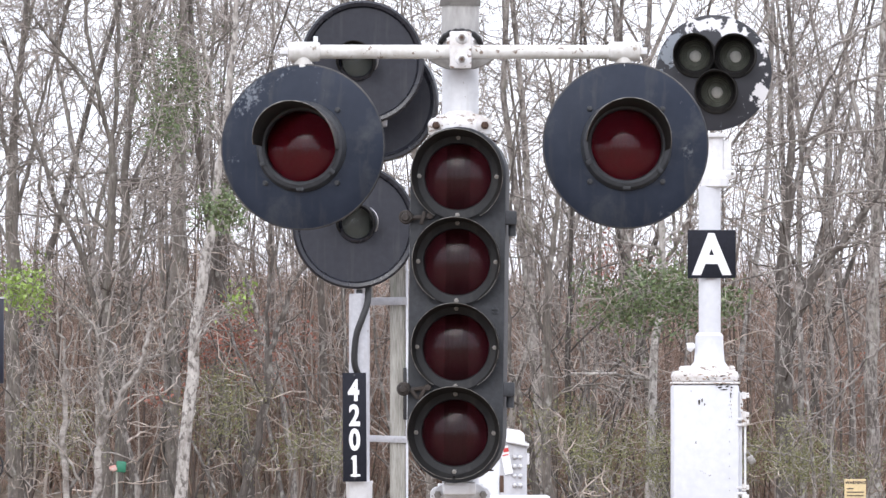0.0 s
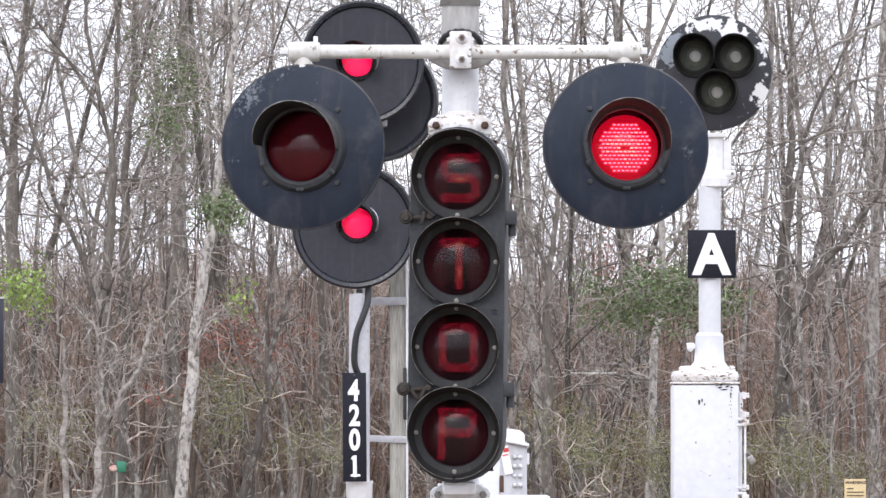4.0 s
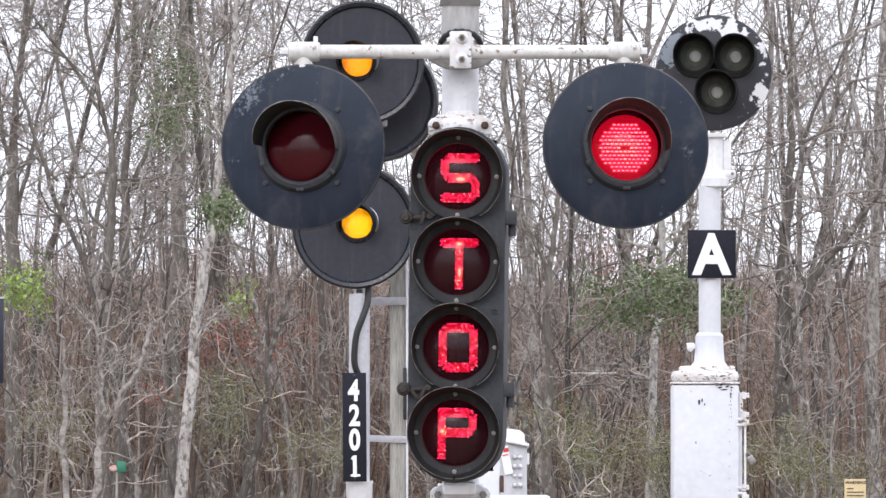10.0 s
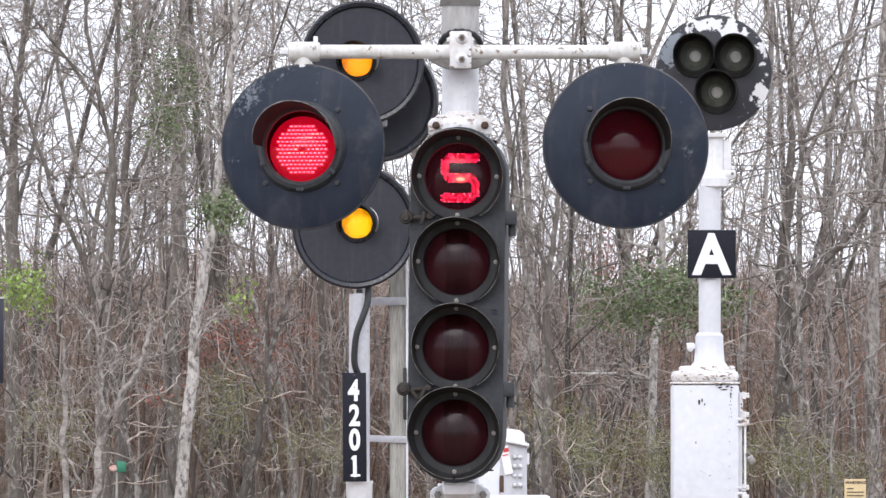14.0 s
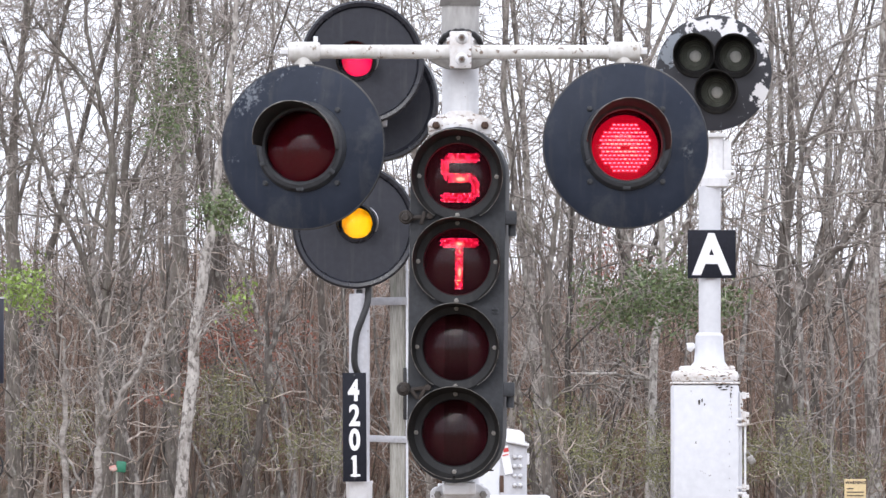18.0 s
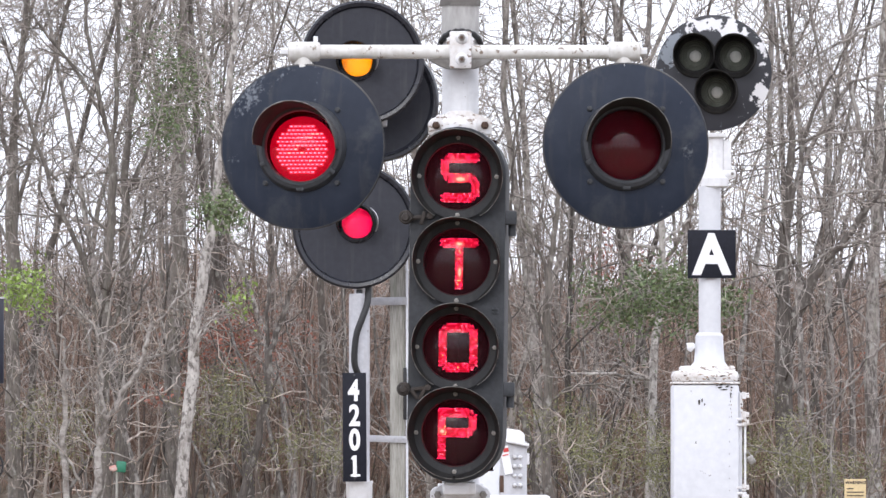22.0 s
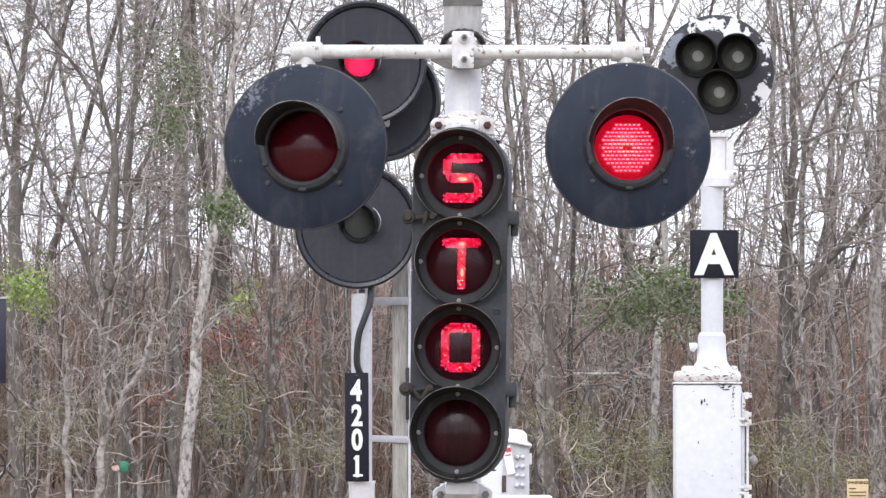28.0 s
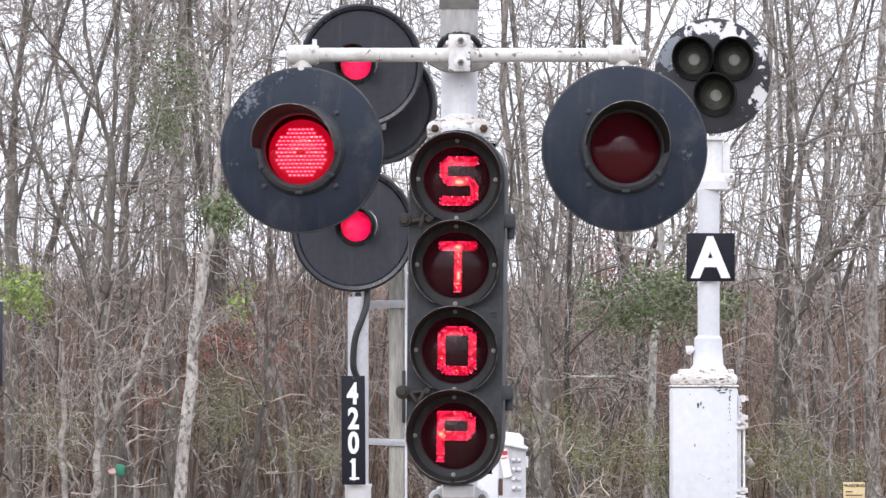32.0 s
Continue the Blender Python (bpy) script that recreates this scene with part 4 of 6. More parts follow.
part("mast_socket", bm, WHITE_CLEAN, amast, "white cast mast socket", pose(-0.002, 0, 0))
bm = bmesh.new()
lathe(bm, [(0.0, 0.0), (0.02, 0.0), (0.026, 0.02), (0.0, 0.05)], 12, "Z", pose(-0.085, -0.02, 1.8435, 0, -50, 0))
part("socket_plug", bm, WHITE, amast)
bm = bmesh.new()
lathe(bm, [(0.0579, 1.897), (0.0579, 2.6989), (0.0, 2.6989)], 32, "Z")
part("mast", bm, WHITE_CLEAN, amast, "white mast pipe", pose(0.0, 0, 0, 0, 0, 0))
bm = bmesh.new()
lathe(bm, [(0.0594, 2.69), (0.0743, 2.6989), (0.0743, 2.7405), (0.0653, 2.7464), (0.0505, 2.788), (0.0505, 2.9662), (0.0, 2.9721)], 32, "Z")
box(bm, 0.101, 0.10, 0.0238, pose(0.01, -0.02, 2.9662), 0.006)
box(bm, 0.0416, 0.06, 0.2079, pose(0.0653, 0, 2.8385), 0.008)
box(bm, 0.0772, 0.05, 0.0356, pose(0.0713, -0.01, 2.7642), 0.006)
neck = part("head_bracket", bm, WHITE, amast, "white cast bracket below the head", pose(0.0267, 0, 0))
bolts(neck, [(0.0713 + 0.02, -0.035, 2.7642)], 0.009, 0.008, BOLT)

bm = bmesh.new()
box(bm, 0.2525, 0.006, 0.2525, pose(0, 0, 0), 0.001)
aplate = part("letter_plate", bm, PLATE_BLACK, amast, "square black plate with a white letter A", pose(1.4093 - AX0, -0.075, 2.341, 0, 0, 0))
writing("letter", "A", 0.29, SIGN_WHITE, aplate, pose(0, -0.0045, 0.0, 90, 0, 0), 0.011, 0.001, 0.92)
bm = bmesh.new()
box(bm, 0.09, 0.03, 0.02, pose(0, 0.018, 0.07), 0.002)
box(bm, 0.09, 0.03, 0.02, pose(0, 0.018, -0.07), 0.002)
part("plate_bracket", bm, GREY_PAINT, aplate)


def chipped_black(name):
    """Old black enamel that has flaked off to white near the rim, mostly at the top."""
    m, n, l, p = nodes_of(name)
    co = n.new("ShaderNodeTexCoord")
    sep = n.new("ShaderNodeSeparateXYZ")
    l.new(co.outputs["Object"], sep.inputs[0])
    ln = n.new("ShaderNodeVectorMath")
    ln.operation = "LENGTH"
    l.new(co.outputs["Object"], ln.inputs[0])

    def math_node(op, a, b):
        k = n.new("ShaderNodeMath")
        k.operation = op
        for i, v in enumerate((a, b)):
            if hasattr(v, "is_linked"):
                l.new(v, k.inputs[i])
            else:
                k.inputs[i].default_value = v
        return k.outputs[0]
    # wear is likeliest at the top and at one lower edge, outside the lamps
    wear = noise_node(n, l, 13.0, 9.0, (1, 1, 1), 0.68)
    white = spot_mask(n, l, ((-0.10, 0.235, 0.09, 0.17), (-0.03, 0.25, 0.07, 0.14), (0.06, 0.25, 0.09, 0.17), (0.13, 0.225, 0.08, 0.15), (0.245, 0.17, 0.06, 0.15), (0.26, 0.10, 0.05, 0.13), (0.265, -0.07, 0.08, 0.16), (0.215, -0.13, 0.09, 0.17), (0.16, -0.21, 0.05, 0.15), (0.285, 0.03, 0.05, 0.1)))
    grey = spot_mask(n, l, ((-0.225, 0.14, 0.10, 0.2), (-0.26, 0.06, 0.08, 0.18), (-0.17, 0.19, 0.06, 0.14)))
    chip = ramp(n, l, math_node("ADD", wear, white), 0.655, 0.665)
    dull = ramp(n, l, math_node("ADD", noise_node(n, l, 17.0, 8.0, (1, 1, 1), 0.66), grey), 0.66, 0.69)
    base = mixed(n, l, noise_node(n, l, 7.0), (0.012, 0.013, 0.020), (0.024, 0.025, 0.034))
    l.new(mixed(n, l, chip, mixed(n, l, dull, base, (0.20, 0.225, 0.26)), (0.74, 0.73, 0.75)), p.inputs["Base Color"])
    p.inputs["Roughness"].default_value = 0.42
    bp = n.new("ShaderNodeBump")
    bp.inputs["Strength"].default_value, bp.inputs["Distance"].default_value, bp.invert = 0.4, 0.004, True
    l.new(chip, bp.inputs["Height"])
    l.new(bp.outputs[0], p.inputs["Normal"])
    return m


CHIPPED = chipped_black("chipped_black_enamel")
BOSS = surface("pale_glass_boss", (0.52, 0.52, 0.49), (0.40, 0.40, 0.38), 0.3, 0, 30, 9, 0)
HEAD_AT = pose(1.4197 - AX0, -0.08, 3.2929, 0, 0, -4)
bm = bmesh.new()
box(bm, 0.30, 0.16, 0.34, pose(0, 0.10, 0), 0.05)
ahead = part("lamp_head", bm, RIM_BLACK, amast, "round black head with three unlit lamps", HEAD_AT)
bm = bmesh.new()
AR = 0.3044
lathe(bm, [(0.0, 0.0), (AR - 0.02, 0.0), (AR, 0.004), (AR, 0.010), (AR - 0.02, 0.008), (0.0, 0.008)], 72)
part("background", bm, CHIPPED, ahead, "black enamel flaking to white at the rim")
for dx, dz in ((-0.098, 0.0891), (0.1129, 0.0861), (0.0149, -0.101)):
    bm = bmesh.new()
    lathe(bm, [(0.080, -0.03), (0.090, -0.036), (0.112, -0.028), (0.116, 0.0), (0.080, 0.0)], 40, closed=True)
    lamp = part("lamp_ring", bm, HOOD_BLACK, ahead, at=pose(dx, -0.001, dz))
    bm = bmesh.new()
    visor(bm, 0.109, 0.20, 0.06, 150, 0.004, 44, 1.0, 2.2)
    part("hood", bm, HOOD_BLACK, lamp, "black tunnel hood", pose(0, -0.028, 0))
    bm = bmesh.new()
    dome(bm, 0.082, 0.016)
    part("lens", bm, GREY_LENS, lamp, "unlit ribbed glass lens", pose(0, -0.012, 0))
    for rr, dy in ((0.046, -0.0112), (0.059, -0.0078), (0.071, -0.0040)):
        bm = bmesh.new()
        lathe(bm, [(rr - 0.0025, 0.0), (rr, -0.003), (rr + 0.0025, 0.0)], 40)
        part("lens_rib", bm, GREY_LENS, lamp, at=pose(0, -0.012 + dy, 0))
    bm = bmesh.new()
    lathe(bm, [(0.031, -0.010), (0.028, -0.021), (0.020, -0.025), (0.0, -0.026)], 24)
    part("lens_boss", bm, BOSS, lamp, "pale round lens centre", pose(0.004, -0.014, -0.004))
    bm = bmesh.new()
    lathe(bm, [(0.080, -0.01), (0.07, 0.02), (0.0, 0.03)], 32)
    part("reflector", bm, BOLT, lamp)

# ---- small steel cabinet with a lid, tag and knobs ----
CB_Y = 27.0
cab = thing("equipment_cabinet", pose(0.299, CB_Y, 0), "light grey steel cabinet with a sloping lid and a tag", "cabinet")
cz_top = 1.403
bm = bmesh.new()
box(bm, 0.1156, 0.14, cz_top - 0.1, pose(0, 0, 0.1 + (cz_top - 0.1) / 2), 0.004)
body = part("body", bm, GREY_PAINT, cab)
bm = bmesh.new()
box(bm, 0.124, 0.17, 0.013, pose(0.005, -0.012, cz_top - 0.008, -4, 11, 0), 0.003)
prism(bm, [(-0.052, -0.012), (0.050, -0.026), (0.048, 0.020), (0.030, 0.036), (-0.046, 0.046)], -0.06, 0.06, pose(0.0, 0.01, cz_top + 0.012), 0.005)
part("lid", bm, WHITE, cab, "white sloping lid")
bm = bmesh.new()
box(bm, 0.0361, 0.004, 0.1204, pose(-0.030, -0.085, 1.325, 0, -11, 0), 0.0)
tag = part("tag", bm, SIGN_WHITE, cab, "white paper tag with a red corner")
RED_INK = surface("red_print", (0.6, 0.05, 0.05), (0.5, 0.04, 0.04), 0.6, 0, 40, 9, 0)
for dx, dz, w, h in ((1, 18, 9, 7), (0, 9, 11, 2)):
    bm = bmesh.new()
    box(bm, 0.0024 * w, 0.002, 0.0024 * h, pose(-0.034 + 0.0024 * dx, -0.0885, 1.325 + 0.0024 * dz, 0, -11, 0))
    part("print", bm, RED_INK, tag)
for k in range(4):
    for s in (2, 12):
        bm = bmesh.new()
        lathe(bm, [(0.0, -0.03), (0.004, -0.03), (0.011, -0.006), (0.011, 0.0), (0.0, 0.0)], 6, m=pose(s * 0.00241, -0.07, 1.338 - k * 0.040))
        part("knob", bm, WHITE, cab)
bm = bmesh.new()
box(bm, 0.0169, 0.04, 0.0482, pose(0.0602, -0.03, 1.33), 0.003)
part("side_hasp", bm, WHITE, cab)

# white steel sheet box in front of the cabinet, and a low one with a flat lid
sheet = thing("white_housing", pose(0.17, 24.5, 0), "white sheet-steel housing on the yard", "housing")
bm = bmesh.new()
box(bm, 0.1005, 0.16, 1.403, pose(0, 0, 0.7015), 0.012)
part("body", bm, WHITE_CLEAN, sheet)
bm = bmesh.new()
box(bm, 0.0153, 0.02, 0.0656, pose(0.0568, -0.07, 1.259), 0.002)
part("worn_edge", bm, RUST, sheet, "rust-streaked edge strip")
low = thing("low_white_box", pose(0.228, 22.0, 0), "low white box with a flat lid", "box")
bm = bmesh.new()
box(bm, 0.259, 0.3, 1.239 - 0.05, pose(0, 0, (1.239 - 0.05) / 2), 0.01)
part("body", bm, WHITE_CLEAN, low)
bm = bmesh.new()
box(bm, 0.2904, 0.34, 0.05, pose(0, 0, 1.252 - 0.025), 0.012)
part("lid", bm, WHITE_CLEAN, low, "flat white lid")

# ---- dark case at the edge of the yard, with a spoked hand wheel ----
NAVY = surface("dark_blue_case_paint", (0.012, 0.014, 0.028), (0.02, 0.022, 0.04), 0.45, 0, 30, 4, 0.05)
dark = thing("dark_signboard", pose(-2.013, 28.0, 0), "dark blue-black board on a post with a spoked hand wheel", "signboard")
bm = bmesh.new()
rod(bm, (0, 0, 0), (0, 0, 2.0), 0.02, seg=16)
part("post", bm, GREY_PAINT, dark)
bm = bmesh.new()
box(bm, 0.1499, 0.03, 0.3746, pose(0, -0.04, 1.84), 0.004)
part("board", bm, NAVY, dark)
bm = bmesh.new()
box(bm, 0.1548, 0.036, 0.008, pose(0, -0.04, 2.03), 0.002)
part("board_edge", bm, GREY_PAINT, dark)
bm = bmesh.new()
WZ = 1.29
for i in range(28):
    a, b = 2 * math.pi * i / 28, 2 * math.pi * (i + 1) / 28
    rod(bm, (0.07 * math.cos(a), 0, 0.07 * math.sin(a)), (0.07 * math.cos(b), 0, 0.07 * math.sin(b)), 0.005, seg=8)
for i in range(6):
    a = math.pi * i / 3
    rod(bm, (0, 0, 0), (0.07 * math.cos(a), 0, 0.07 * math.sin(a)), 0.004, seg=6)
rod(bm, (0, -0.02, 0), (0, 0.06, 0), 0.014, seg=12)
part("hand_wheel", bm, RUBBER, dark, "black spoked hand wheel", pose(0.004, -0.08, WZ))

# ---- small marker on a stake ----
GREEN_FLAG = surface("green_plastic", (0.03, 0.20, 0.12), (0.02, 0.15, 0.09), 0.5, 0, 40, 9, 0.05)
PINK_FLAG = surface("faded_red_plastic", (0.50, 0.16, 0.12), (0.62, 0.50, 0.46), 0.5, 0, 30, 24, 0.05)
marker = thing("yard_marker", pose(-2.265, 44.0, land(-2.265, 44.0)), "small green and faded red marker on a thin stake", "marker")
MZ = 1.105 - land(-2.265, 44.0)
bm = bmesh.new()
rod(bm, (0, 0, -0.05), (0, 0, MZ - 0.02), 0.008, seg=8)
part("stake", bm, OLD_WOOD, marker)
bm = bmesh.new()
box(bm, 0.0706, 0.02, 0.0785, pose(0.0314, -0.02, MZ, 0, 6, 0), 0.012)
part("green_flag", bm, GREEN_FLAG, marker)
bm = bmesh.new()
for s, w in ((-4, 9), (-9, 7)):
    box(bm, 0.0039 * w, 0.016, 0.0628 * w / 14, pose(0.0039 * s, -0.03, MZ - 0.01, 0, -20, 0), 0.006)
part("red_flag", bm, PINK_FLAG, marker)

# ---- warning notice on a post ----
CREAM = surface("cream_notice_board", (0.70, 0.55, 0.30), (0.62, 0.48, 0.27), 0.6, 0, 60, 9, 0.05, streak=(0.5, 0.38, 0.2))
INK = surface("dark_print", (0.05, 0.04, 0.04), (0.08, 0.06, 0.05), 0.7, 0, 50, 9, 0)
note = thing("warning_sign", pose(2.471, 38.0, 0), "small cream warning notice on a thin post", "sign")
NZ = 0.99
bm = bmesh.new()
rod(bm, (0, 0.02, 0), (0, 0.02, NZ + 0.02), 0.012, seg=10)
part("post", bm, GREY_PAINT, note)
bm = bmesh.new()
box(bm, 0.1288, 0.006, 0.2169, pose(0, 0, NZ), 0.001)
panel = part("notice", bm, CREAM, note)
writing("heading", "WARNING", 0.0255, INK, panel, pose(0, -0.0045, 1.078, 90, 0, 0), 0.0009, 0.0005, 1.0)
for k, w in enumerate((12, 30, 30, 30, 26, 30)):
    bm = bmesh.new()
    box(bm, 0.0034 * w, 0.001, 0.007, pose(-0.0017 * (30 - w), -0.004, 1.041 - k * 0.021))
    part("print_line", bm, INK, panel)

# ---- woods ----
BARK_GREY = surface("grey_bark", (0.30, 0.27, 0.25), (0.11, 0.095, 0.088), 0.9, 0, 22, 5.0, 1.0, streak=(0.17, 0.18, 0.12), chip=(0.40, 0.385, 0.36), chip_at=0.52, chip_scale=16, chip_soft=0.14, chip_stretch=(1, 1, 0.6), stretch=(2.5, 2.5, 0.8), spread=0.25, edge=(0.44, 0.56))
BARK_PALE = surface("pale_lichened_bark", (0.54, 0.51, 0.48), (0.27, 0.245, 0.225), 0.9, 0, 20, 6.0, 0.8, chip=(0.13, 0.115, 0.105), chip_at=0.49, chip_scale=24, chip_soft=0.12, chip_stretch=(1, 1, 0.7), stretch=(2.0, 2.0, 0.8), spread=0.1)
BARK_MID = surface("brown_grey_bark", (0.205, 0.18, 0.16), (0.085, 0.073, 0.065), 0.92, 0, 22, 5.0, 1.0, streak=(0.15, 0.155, 0.10), chip=(0.33, 0.315, 0.29), chip_at=0.55, chip_scale=18, chip_soft=0.12, chip_stretch=(1, 1, 0.6), stretch=(3.0, 3.0, 0.6), spread=0.2)
BARK_DARK = surface("dark_bark", (0.13, 0.112, 0.10), (0.055, 0.047, 0.042), 0.95, 0, 22, 5.0, 1.0, chip=(0.27, 0.255, 0.235), chip_at=0.54, chip_scale=16, chip_soft=0.12, chip_stretch=(1, 1, 0.6), stretch=(3.0, 3.0, 0.5), spread=0.25)
TWIG = surface("bare_twigs", (0.46, 0.41, 0.38), (0.19, 0.165, 0.15), 0.9, 0, 12, 1.2, 0, island=0.35)


def twig_mix(name, dark, mid, light):
    """Twigs of many shades: mostly dull, a few bleached ones."""
    m, n, l, p = nodes_of(name)
    r = n.new("ShaderNodeValToRGB")
    e = r.color_ramp.elements
    e[0].position, e[0].color = 0.0, (*dark, 1)
    e[1].position, e[1].color = 1.0, (*light, 1)
    k = e.new(0.8)
    k.color = (*mid, 1)
    l.new(n.new("ShaderNodeNewGeometry").outputs["Random Per Island"], r.inputs[0])
    l.new(mixed(n, l, ramp(n, l, noise_node(n, l, 9.0), 0.3, 0.7, (0.7, 0.7, 0.7, 1), (1.2, 1.2, 1.2, 1)), (0, 0, 0), r.outputs[0], "MIX"), p.inputs["Base Color"])
    p.inputs["Roughness"].default_value = 0.9
    return m


EDGE_TWIG = surface("pale_edge_twigs", (0.46, 0.40, 0.355), (0.19, 0.15, 0.125), 0.9, 0, 12, 0.8, 0, island=0.55)
DEAD_BARK = surface("bleached_dead_bark", (0.40, 0.37, 0.34), (0.15, 0.13, 0.115), 0.9, 0, 24, 6.0, 0.8, chip=(0.16, 0.135, 0.12), chip_at=0.56, chip_scale=18, chip_soft=0.15)
TWIG_BROWN = twig_mix("brown_undergrowth_twigs", (0.14, 0.092, 0.070), (0.345, 0.236, 0.184), (0.55, 0.445, 0.37))


def leaf_material(name, a, b):
    return surface(name, a, b, 0.55, 0, 14, 2.0, 0, island=0.4)


IVY = leaf_material("evergreen_leaves", (0.075, 0.108, 0.048), (0.17, 0.22, 0.10))
SPRING = leaf_material("light_green_leaves", (0.21, 0.31, 0.06), (0.28, 0.38, 0.10))
RUSSET = leaf_material("dead_russet_leaves", (0.38, 0.135, 0.09), (0.26, 0.09, 0.065))
GRASS = leaf_material("dull_winter_green", (0.155, 0.165, 0.07), (0.23, 0.225, 0.105))


def unit_rows(v):
    return v / np.maximum(np.linalg.norm(v, axis=-1, keepdims=True), 1e-9)


def branches(rng, start, way, length, r0, r1, nodes, wander, rise):
    """Wandering shoots: arrays of points (shoots, nodes, 3) and radii."""
    b = len(start)
    pts = np.zeros((b, nodes, 3))
    pts[:, 0] = start
    d = way.copy()
    step = (length / (nodes - 1))[:, None]
    for i in range(1, nodes):
        d = unit_rows(d + rng.normal(0, wander, (b, 3)) + np.array((0, 0, rise)))
        pts[:, i] = pts[:, i - 1] + d * step
    t = np.linspace(0, 1, nodes)[None, :]
    return pts, r0[:, None] * (1 - t) + r1[:, None] * t


def offshoots(rng, pts, rad, per, t_lo, t_hi, angle, ratio, thin, least, taper=0.45):
    """Where side shoots leave their parents, which way, how long and how thick."""
    b, n, _ = pts.shape
    idx = np.repeat(np.arange(b), per)
    t = rng.uniform(t_lo, t_hi, len(idx))
    f = t * (n - 1)
    i = np.minimum(f.astype(int), n - 2)
    u = (f - i)[:, None]
    start = pts[idx, i] * (1 - u) + pts[idx, i + 1] * u
    along = unit_rows(pts[idx, i + 1] - pts[idx, i])
    side = unit_rows(np.cross(along, unit_rows(rng.normal(0, 1, (len(idx), 3)))))
    a = np.radians(rng.uniform(angle[0], angle[1], len(idx)))[:, None]
    way = along * np.cos(a) + side * np.sin(a)
    whole = np.linalg.norm(np.diff(pts, axis=1), axis=2).sum(1)[idx]
    length = whole * ratio * rng.uniform(0.6, 1.25, len(idx)) * (1 - taper * t)
    r = (rad[idx, i] * (1 - u[:, 0]) + rad[idx, i + 1] * u[:, 0]) * thin * rng.uniform(0.7, 1.1, len(idx))
    return start, way, length, np.maximum(r, least)


def tubes(name, sets, material, parent=None, label="", at=None):
    """One mesh of tapered tubes; sets: (points, radii, sides)."""
    cos, quads, base = [], [], 0
    for pts, rad, k in sets:
        b, n, _ = pts.shape
        d = unit_rows(np.gradient(pts, axis=1))
        ref = np.where(np.abs(d[:, :1, 2:3]) > 0.8, np.array((1.0, 0, 0)), np.array((0, 0, 1.0)))
        s = unit_rows(np.cross(d, np.broadcast_to(ref, d.shape)))
        w = np.cross(d, s)
        a = 2 * np.pi * np.arange(k) / k
        ring = pts[:, :, None] + rad[:, :, None, None] * (np.cos(a)[None, None, :, None] * s[:, :, None] + np.sin(a)[None, None, :, None] * w[:, :, None])
        cos.append(ring.reshape(-1, 3))
        v = base + np.arange(b * n * k).reshape(b, n, k)
        nxt = np.roll(v, -1, axis=2)
        quads.append(np.stack((v[:, :-1], nxt[:, :-1], nxt[:, 1:], v[:, 1:]), -1).reshape(-1, 4))
        base += b * n * k
    return raw_mesh(name, np.concatenate(cos), np.concatenate(quads), material, parent, label, at)


def raw_mesh(name, co, quads, material, parent=None, label="", at=None, smooth=True):
    me = bpy.data.meshes.new(name)
    me.vertices.add(len(co))
    me.vertices.foreach_set("co", co.astype(np.float32).ravel())
    me.loops.add(quads.size)
    me.loops.foreach_set("vertex_index", quads.astype(np.int32).ravel())
    me.polygons.add(len(quads))
    me.polygons.foreach_set("loop_start", (np.arange(len(quads)) * 4).astype(np.int32))
    me.update(calc_edges=True)
    me.materials.append(material)
    if smooth:
        me.shade_smooth()
    ob = new(name, me)
    if parent:
        ob.parent = parent
    if at:
        ob.matrix_basis = at
    if label:
        tagged(ob, label)
    return ob


def leaves(name, rng, centres, spread, count, size, material, parent=None, label=""):
    """Small folded leaves, each of two faces, in loose clumps round the centres."""
    c = centres[rng.integers(0, len(centres), count)] + rng.normal(0, 1, (count, 3)) * spread
    a = unit_rows(rng.normal(0, 1, (count, 3)))
    b = unit_rows(np.cross(a, rng.normal(0, 1, (count, 3))))
    n = np.cross(a, b)
    s = (size * rng.uniform(0.6, 1.4, count))[:, None]
    tip, tail = c + a * s, c - a * s
    l1, l2 = c + b * s * 0.55 + n * s * 0.2, c - b * s * 0.55 + n * s * 0.2
    co = np.stack((tail, l1, tip, l2, c - n * s * 0.06), 1).reshape(-1, 3)
    k = np.arange(count)[:, None] * 5
    quads = np.concatenate((k + np.array([[0, 1, 2, 4]]), k + np.array([[0, 4, 2, 3]])))
    return raw_mesh(name, co, quads, material, parent, label, smooth=False)


